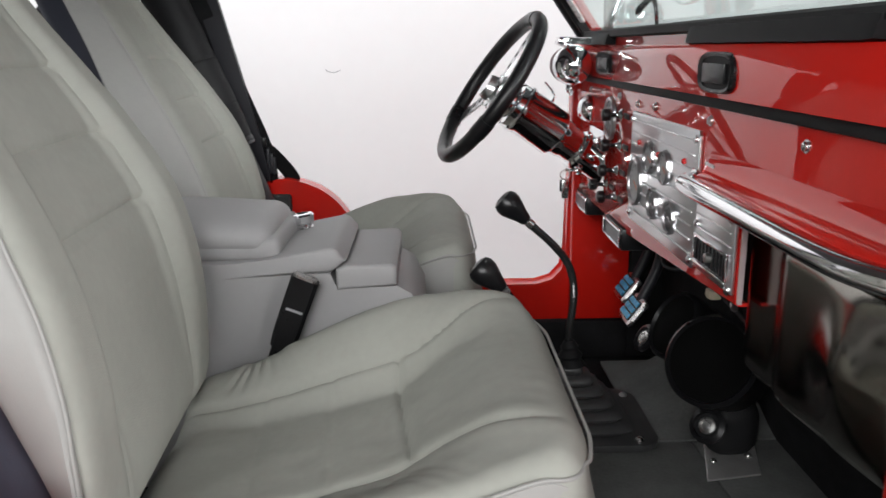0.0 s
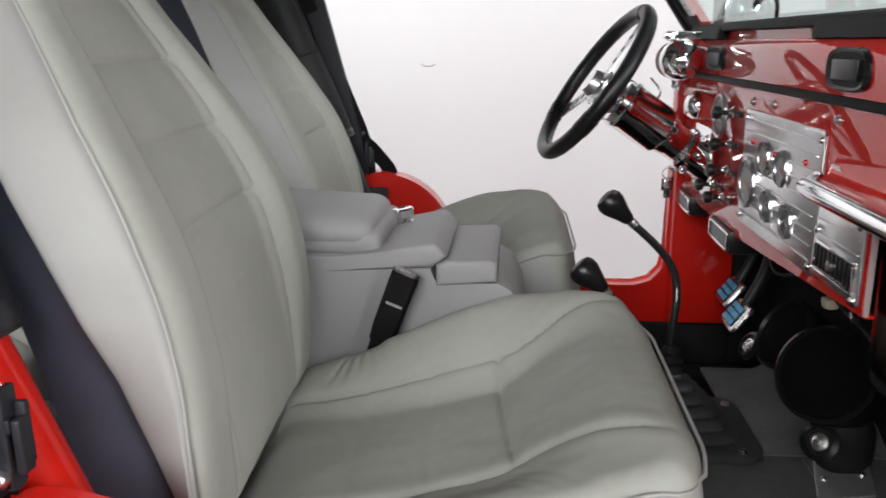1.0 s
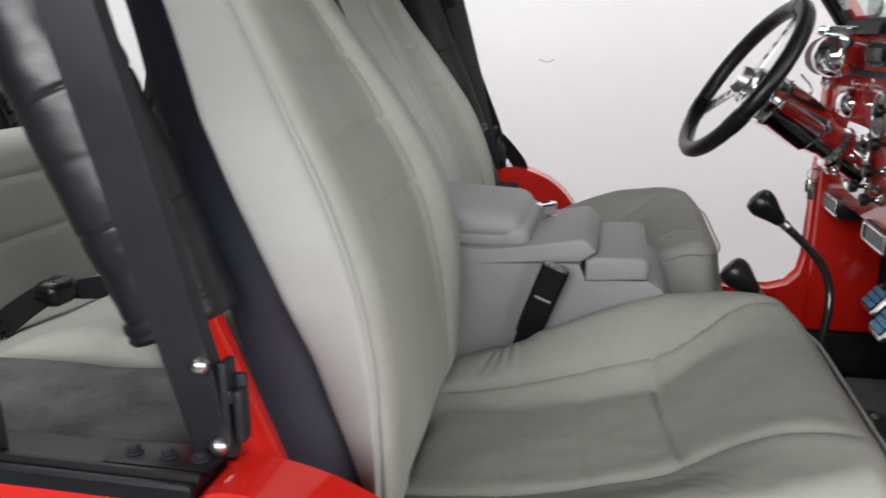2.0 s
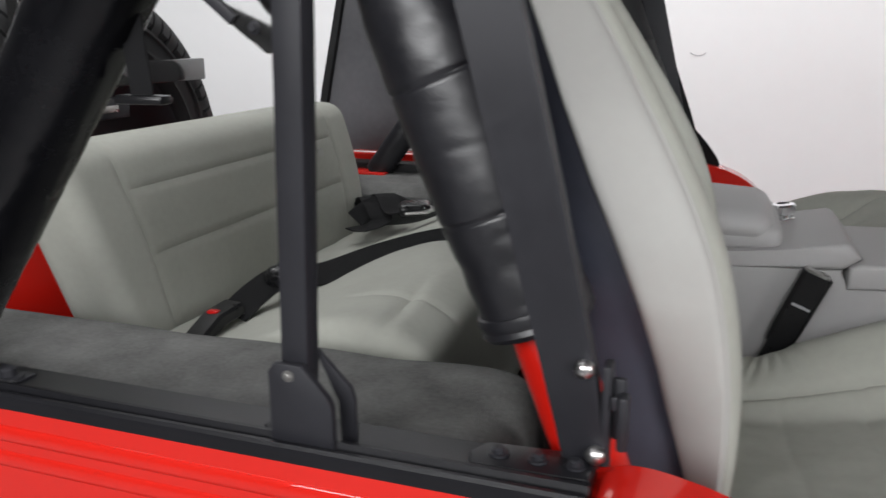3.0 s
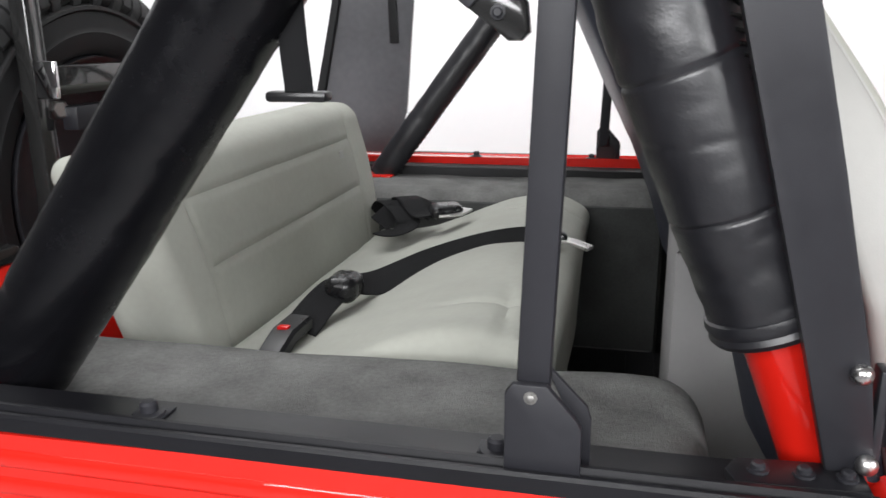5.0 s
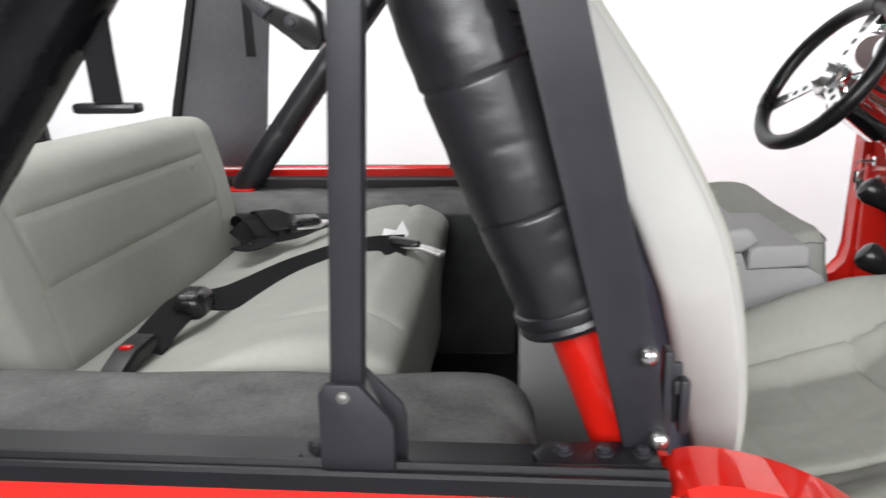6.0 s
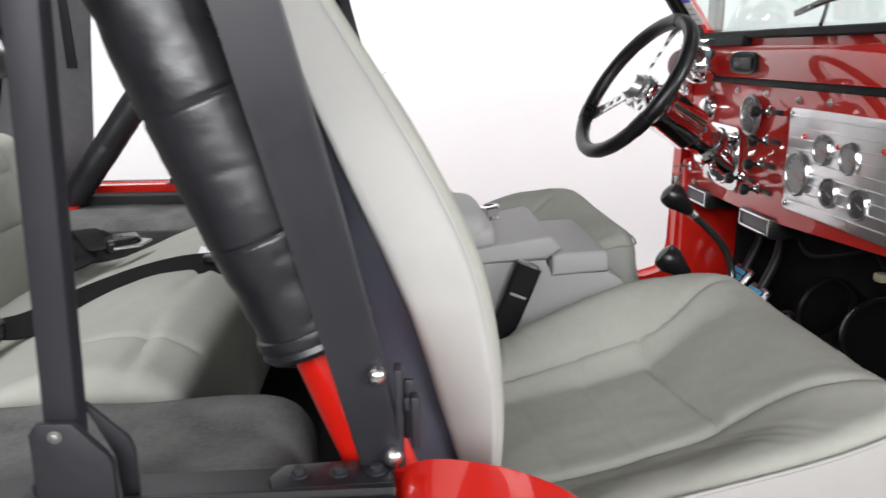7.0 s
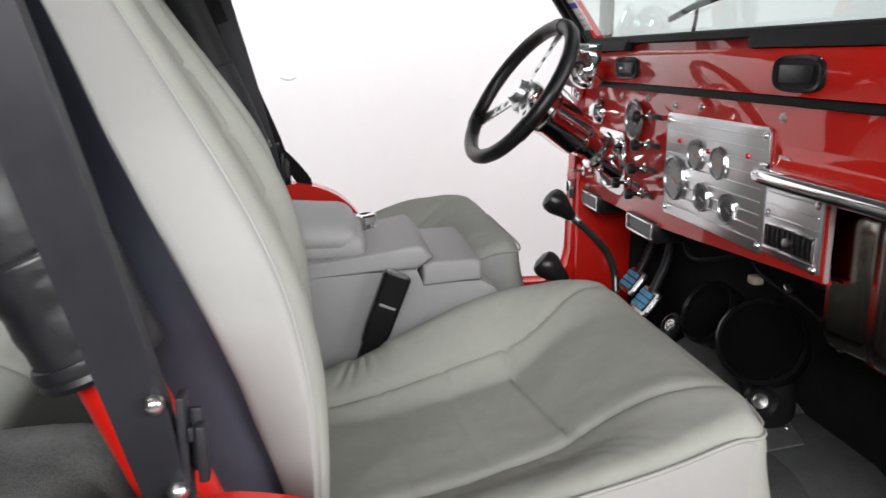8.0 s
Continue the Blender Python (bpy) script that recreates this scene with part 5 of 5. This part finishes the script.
# ---- pedals and speakers in the footwell ----
for x, y, z in ((0.464, 1.792, 0.824), (0.446, 1.668, 0.813)):
    ped = thing("pedal", "chrome framed pedal still under blue protective film", "pedal", "pedals")
    M = Matrix.Translation((x, y, z)) @ pose(0, 0, 0, 0, 38, 0)
    part("frame", moved(pad(0.007, 0.040, 0.032, 0.0065, 0.008, lambda p: p.copy()), M), STEEL, ped)
    part("pad", moved(pad(0.003, 0.032, 0.024, 0.0028, 0.008, lambda p: p + Vector((-0.0065, 0, 0))), M), PLASTIC_BLACK, ped)
    for i in range(3):
        for j in range(4):
            part("film_patch", moved(pad(0.002, 0.0066, 0.0062, 0.0018, 0.004, lambda p, i=i, j=j: p + Vector((-0.0108, -0.0225 + 0.015 * j, -0.015 + 0.015 * i))), M), BLUE, ped)
    part("arm", tube([(x + 0.01, y, z + 0.01), (x + 0.05, y + 0.005, z + 0.10), (x + 0.06, y + 0.005, z + 0.20)], 0.011, 10), BLACK_COAT, ped)


def drum_speaker(c, d, r, badge, label, foot=False):
    t = thing("drum_speaker", label, "speaker", "footwell speakers")
    d = Vector(d).normalized()
    part("drum", turned([(0, -0.10), (r * 0.7, -0.10), (r * 0.92, -0.06), (r * 1.02, 0.0), (r * 1.06, 0.010), (r * 1.06, 0.020), (r * 0.98, 0.026), (r * 0.93, 0.020)], c, d, 44), PLASTIC_BLACK, t)
    if foot:
        part("pod_foot", pad(0.044, 0.040, 0.050, 0.036, 0.01, lambda p: Vector((p.x + 0.485, p.y + 1.222, p.z + 0.7745))), RUBBER, t)
    part("grille", turned([(r * 0.94, 0.019), (r * 0.6, 0.027), (r * 0.3, 0.030), (0, 0.031)], c, d, 36), SPEAKER_CLOTH, t)
    bd = turned([(0.026, 0), (0.027, 0.006), (0.020, 0.010), (0.019, 0.005), (0, 0.005)], badge, d, 24)
    e = part("tweeter_ring", bd, PLASTIC_BLACK, t)
    part("tweeter", turned([(0.013, 0.005), (0.0125, 0.008), (0.010, 0.0085), (0.009, 0.006), (0.006, 0.0065), (0.005, 0.009), (0, 0.010)], badge, d, 16), STEEL, e, "chrome tweeter centre")
    return t


drum_speaker(Vector((0.440, 1.180, 0.893)), (-0.62, -0.6, 0.5), 0.067, Vector((0.424, 1.145, 0.808)), "black round speaker pod facing the passenger footwell", True)
drum_speaker(Vector((0.450, 1.365, 0.880)), (-0.85, -0.15, 0.5), 0.058, Vector((0.416, 1.462, 0.826)), "black round speaker pod beside the pedals")
plate2 = thing("mounting_plate", "bare aluminium bracket plate on the tunnel", "bracket")
part("plate", prism([(0.457, 1.245), (0.425, 1.135), (0.512, 1.150), (0.545, 1.262)], 0.7215, 0.7245, 0.0008, 1, "z"), SHEET, plate2)
for x, y in ((0.453, 1.190), (0.514, 1.206)):
    part("plate_bolt", turned([(0.006, 0), (0.006, 0.0015), (0.004, 0.004), (0, 0.005)], (x, y, 0.7245), (0, 0, 1), 14), STEEL, plate2)

heat = thing("heater_box", "glossy dark lacquered heater box under the dash", "heater")
def heater_case(p):
    x, y, z = p.x + 0.449, p.y + 0.795, p.z + 1.080
    if p.x < 0:
        x += 0.010 * smooth(0.845, 0.875, y)
        x -= 0.018 * math.exp(-((y - 0.70) / 0.055) ** 2 - ((z - 1.075) / 0.06) ** 2)
    return Vector((x, y, z - 0.08 * (y - 0.775) * (1 if p.z < 0 else 0)))


part("case", pad(0.075, 0.183, 0.096, 0.030, 0.011, heater_case), DARK_METAL, heat)
part("duct", tube([(0.49, 0.985, 1.05), (0.48, 1.04, 1.03), (0.49, 1.10, 1.02)], 0.026, 16), RUBBER, heat)
wire = thing("wiring", "loose black and cream wiring under the dash", "wiring")
for k, (pts, r, mat) in enumerate((
        ([(0.46, 1.30, 1.04), (0.45, 1.22, 1.00), (0.45, 1.10, 0.985), (0.46, 1.0, 0.955), (0.47, 0.93, 0.94)], 0.004, RUBBER),
        ([(0.45, 1.05, 1.04), (0.44, 1.00, 1.0), (0.45, 0.97, 0.972)], 0.003, RUBBER),
        ([(0.47, 1.0, 0.96), (0.48, 0.94, 0.95), (0.50, 0.86, 0.90), (0.54, 0.80, 0.85)], 0.005, RUBBER),
        ([(0.45, 1.52, 1.0), (0.44, 1.45, 0.97), (0.45, 1.36, 0.99), (0.46, 1.28, 1.02)], 0.004, RUBBER))):
    part("cable", tube(pts, r, 8, 6), mat, wire)
part("connector", pad(0.012, 0.020, 0.009, 0.006, 0.006, lambda p: Vector((p.x + 0.43, p.y + 0.955, p.z + 0.972 - p.y * 0.25))), BEIGE, wire, "cream plug connector")
part("cable", tube([(0.43, 0.95, 0.98), (0.425, 0.925, 1.0), (0.43, 0.91, 1.03)], 0.0022, 8, 6), GREY_INK, wire, "pale grey wire")
part("cable", tube([(0.43, 0.94, 0.968), (0.43, 0.915, 0.962), (0.44, 0.89, 0.955), (0.45, 0.86, 0.950)], 0.0022, 8, 6), RED_LENS, wire, "red wire")
part("terminal", turned([(0.007, 0), (0.007, 0.022), (0.004, 0.026), (0, 0.026)], (0.445, 0.885, 0.957), (0.1, -1, -0.35), 12), STEEL, wire, "bright crimped terminal")
part("terminal", turned([(0.005, 0), (0.005, 0.014), (0, 0.015)], (0.44, 1.13, 1.005), (-0.3, -1, -0.3), 10), STEEL, wire, "bright crimped terminal")
part("connector", pad(0.010, 0.012, 0.008, 0.005, 0.006, lambda p: Vector((p.x + 0.45, p.y + 1.235, p.z + 0.985))), BEIGE, wire, "cream plug connector")

# ---- spare wheel and carrier ----
spare = thing("spare_wheel", "large mud-terrain spare tyre behind the tailgate", "spare wheel")
SC = Vector((-1.62, 1.365, 1.065))
tyre = part("tyre", turned([(0.240, -0.10), (0.255, -0.130), (0.30, -0.142), (0.342, -0.138), (0.372, -0.118), (0.380, -0.06), (0.380, 0.06), (0.372, 0.112), (0.342, 0.126), (0.336, 0.147), (0.330, 0.147), (0.326, 0.135), (0.30, 0.125), (0.255, 0.110), (0.240, 0.09)], SC, (1, 0, 0), 84), TYRE, spare)


def shoulder_lug(s, long):
    """A rib that climbs the side wall and folds over the shoulder on to the tread."""
    b = bmesh.new()
    rows = [(0.338 if long else 0.346, 0.141), (0.353, 0.146), (0.370, 0.144), (0.385, 0.137), (0.395, 0.127), (0.399, 0.118)]
    rings = []
    for r, x in rows:
        w = 0.0098 + 0.0035 * (r - 0.34) / 0.09
        rings.append([b.verts.new((s * (x + e), y * (1 if e else 1.12), r + e * 0.6)) for e, y in ((0, -w), (0, w), (-0.020, w), (-0.020, -w))])
    for p, q in zip(rings, rings[1:]):
        for k in range(4):
            b.faces.new((p[k], p[(k + 1) % 4], q[(k + 1) % 4], q[k]))
    b.faces.new(rings[0])
    b.faces.new(rings[-1][::-1])
    bmesh.ops.bevel(b, geom=[e for e in b.edges if e.calc_face_angle(0) > 1.0], offset=0.0022, segments=1, affect="EDGES")
    return b


def tread_lug(s):
    """A block with a stepped outline and two cut sipes."""
    o = [(0.008, -0.022), (0.050, -0.027), (0.055, -0.012), (0.112, -0.018), (0.116, 0.022), (0.060, 0.027), (0.055, 0.012), (0.012, 0.020)]
    b = prism([(s * x, y) for x, y in o], 0.376, 0.401, 0.002, 1, "z")
    return b


for k in range(76):
    a = 2 * math.pi * k / 76
    for s in (-1, 1):
        m = Matrix.Translation(SC) @ Matrix.Rotation(a + (0.03 if s > 0 else 0), 4, "X")
        part("shoulder_lug", moved(shoulder_lug(s, k % 2), m), TYRE, tyre)
        if k % 2:
            part("tread_lug", moved(tread_lug(s), m), TREAD, tyre)
part("inner_wall", turned([(0.328, 0.136), (0.326, 0.142), (0.30, 0.143), (0.292, 0.143), (0.290, 0.1445), (0.287, 0.143), (0.262, 0.140), (0.250, 0.130)], SC, (1, 0, 0), 84), RUBBER, tyre, "smooth black inner side wall")
part("rim", turned([(0, 0.05), (0.12, 0.055), (0.19, 0.075), (0.225, 0.105), (0.240, 0.136), (0.247, 0.140), (0.250, 0.118)], SC, (1, 0, 0), 72), BLACK_COAT, spare, "black dished steel rim")
carrier = thing("tyre_carrier", "black square-tube tyre carrier with bright collar", "tyre carrier")
part("upright", box(-1.475, -1.445, 1.155, 1.19, 0.55, 1.62, 0.003), GLOSS_BLACK, carrier)
part("arm", box(-1.44, -1.41, 1.155, 1.62, 1.255, 1.302, 0.003), GLOSS_BLACK, carrier)
part("collar", box(-1.4445, -1.405, 1.153, 1.163, 1.250, 1.310, 0.003), CHROME, carrier)
part("wheel_nut", turned([(0, 0), (0.017, 0), (0.017, 0.014), (0.013, 0.020), (0, 0.020)], (-1.452, 1.205, 1.228), (1, -0.5, 0.1), 6), STEEL, carrier, "bright hexagon nut")
part("lower_arm", box(-1.44, -1.41, 1.20, 1.36, 1.195, 1.235, 0.003), BLACK_COAT, carrier)
part("plate_tab", box(-1.4095, -1.4065, 1.285, 1.325, 1.208, 1.221, 0.001), STEEL, carrier)
part("hinge_block", box(-1.46, -1.40, 0.62, 0.70, 1.0205, 1.06, 0.006), GLOSS_BLACK, carrier)
part("latch", join(box(-1.445, -1.40, 0.80, 1.02, 1.0205, 1.045, 0.004), rod((-1.42, 0.86, 1.045), (-1.42, 0.86, 1.07), 0.008)), GLOSS_BLACK, carrier)

# ---- running gear that carries the tub ----
def road_wheel(x, y):
    t = part("wheel", turned([(0.19, -0.10), (0.215, -0.125), (0.30, -0.135), (0.37, -0.12), (0.39, -0.09), (0.392, 0), (0.39, 0.09), (0.37, 0.12), (0.30, 0.135), (0.215, 0.125), (0.19, 0.10)], (x, y, 0.392), (0, 1, 0), 48), TYRE, body, "black tyre on a steel rim")
    part("rim", turned([(0, -0.03), (0.10, -0.02), (0.15, -0.07), (0.19, -0.11), (0.20, -0.11), (0.20, 0.11), (0.15, 0.05), (0, 0.05)], (x, y, 0.392), (0, 1, 0), 40), GLOSS_BLACK, t)


for x in (-0.95, 1.42):
    for y in (MID - 0.72, MID + 0.72):
        road_wheel(x, y)
    part("axle", rod((x, MID - 0.60, 0.392), (x, MID + 0.60, 0.392), 0.035), GLOSS_BLACK, body)
for y in (MID - 0.36, MID + 0.36):
    part("frame_rail", box(-1.40, 1.85, y - 0.035, y + 0.035, 0.44, 0.55, 0.008), GLOSS_BLACK, body)
part("bonnet", prism([(0.951, 0.62), (0.951, 1.325), (1.30, 1.30), (1.78, 1.24), (1.80, 1.20), (1.80, 0.62)], MID - 0.42, MID + 0.42, 0.02, 3), RED, body)
for s in (-1, 1):
    part("wing", prism([(0.951, 0.90), (0.951, 0.98), (1.06, 1.03), (1.80, 1.03), (1.84, 1.0), (1.84, 0.95), (1.10, 0.97)], MID + s * 0.58 - 0.155, MID + s * 0.58 + 0.155, 0.01, 2), RED, body)
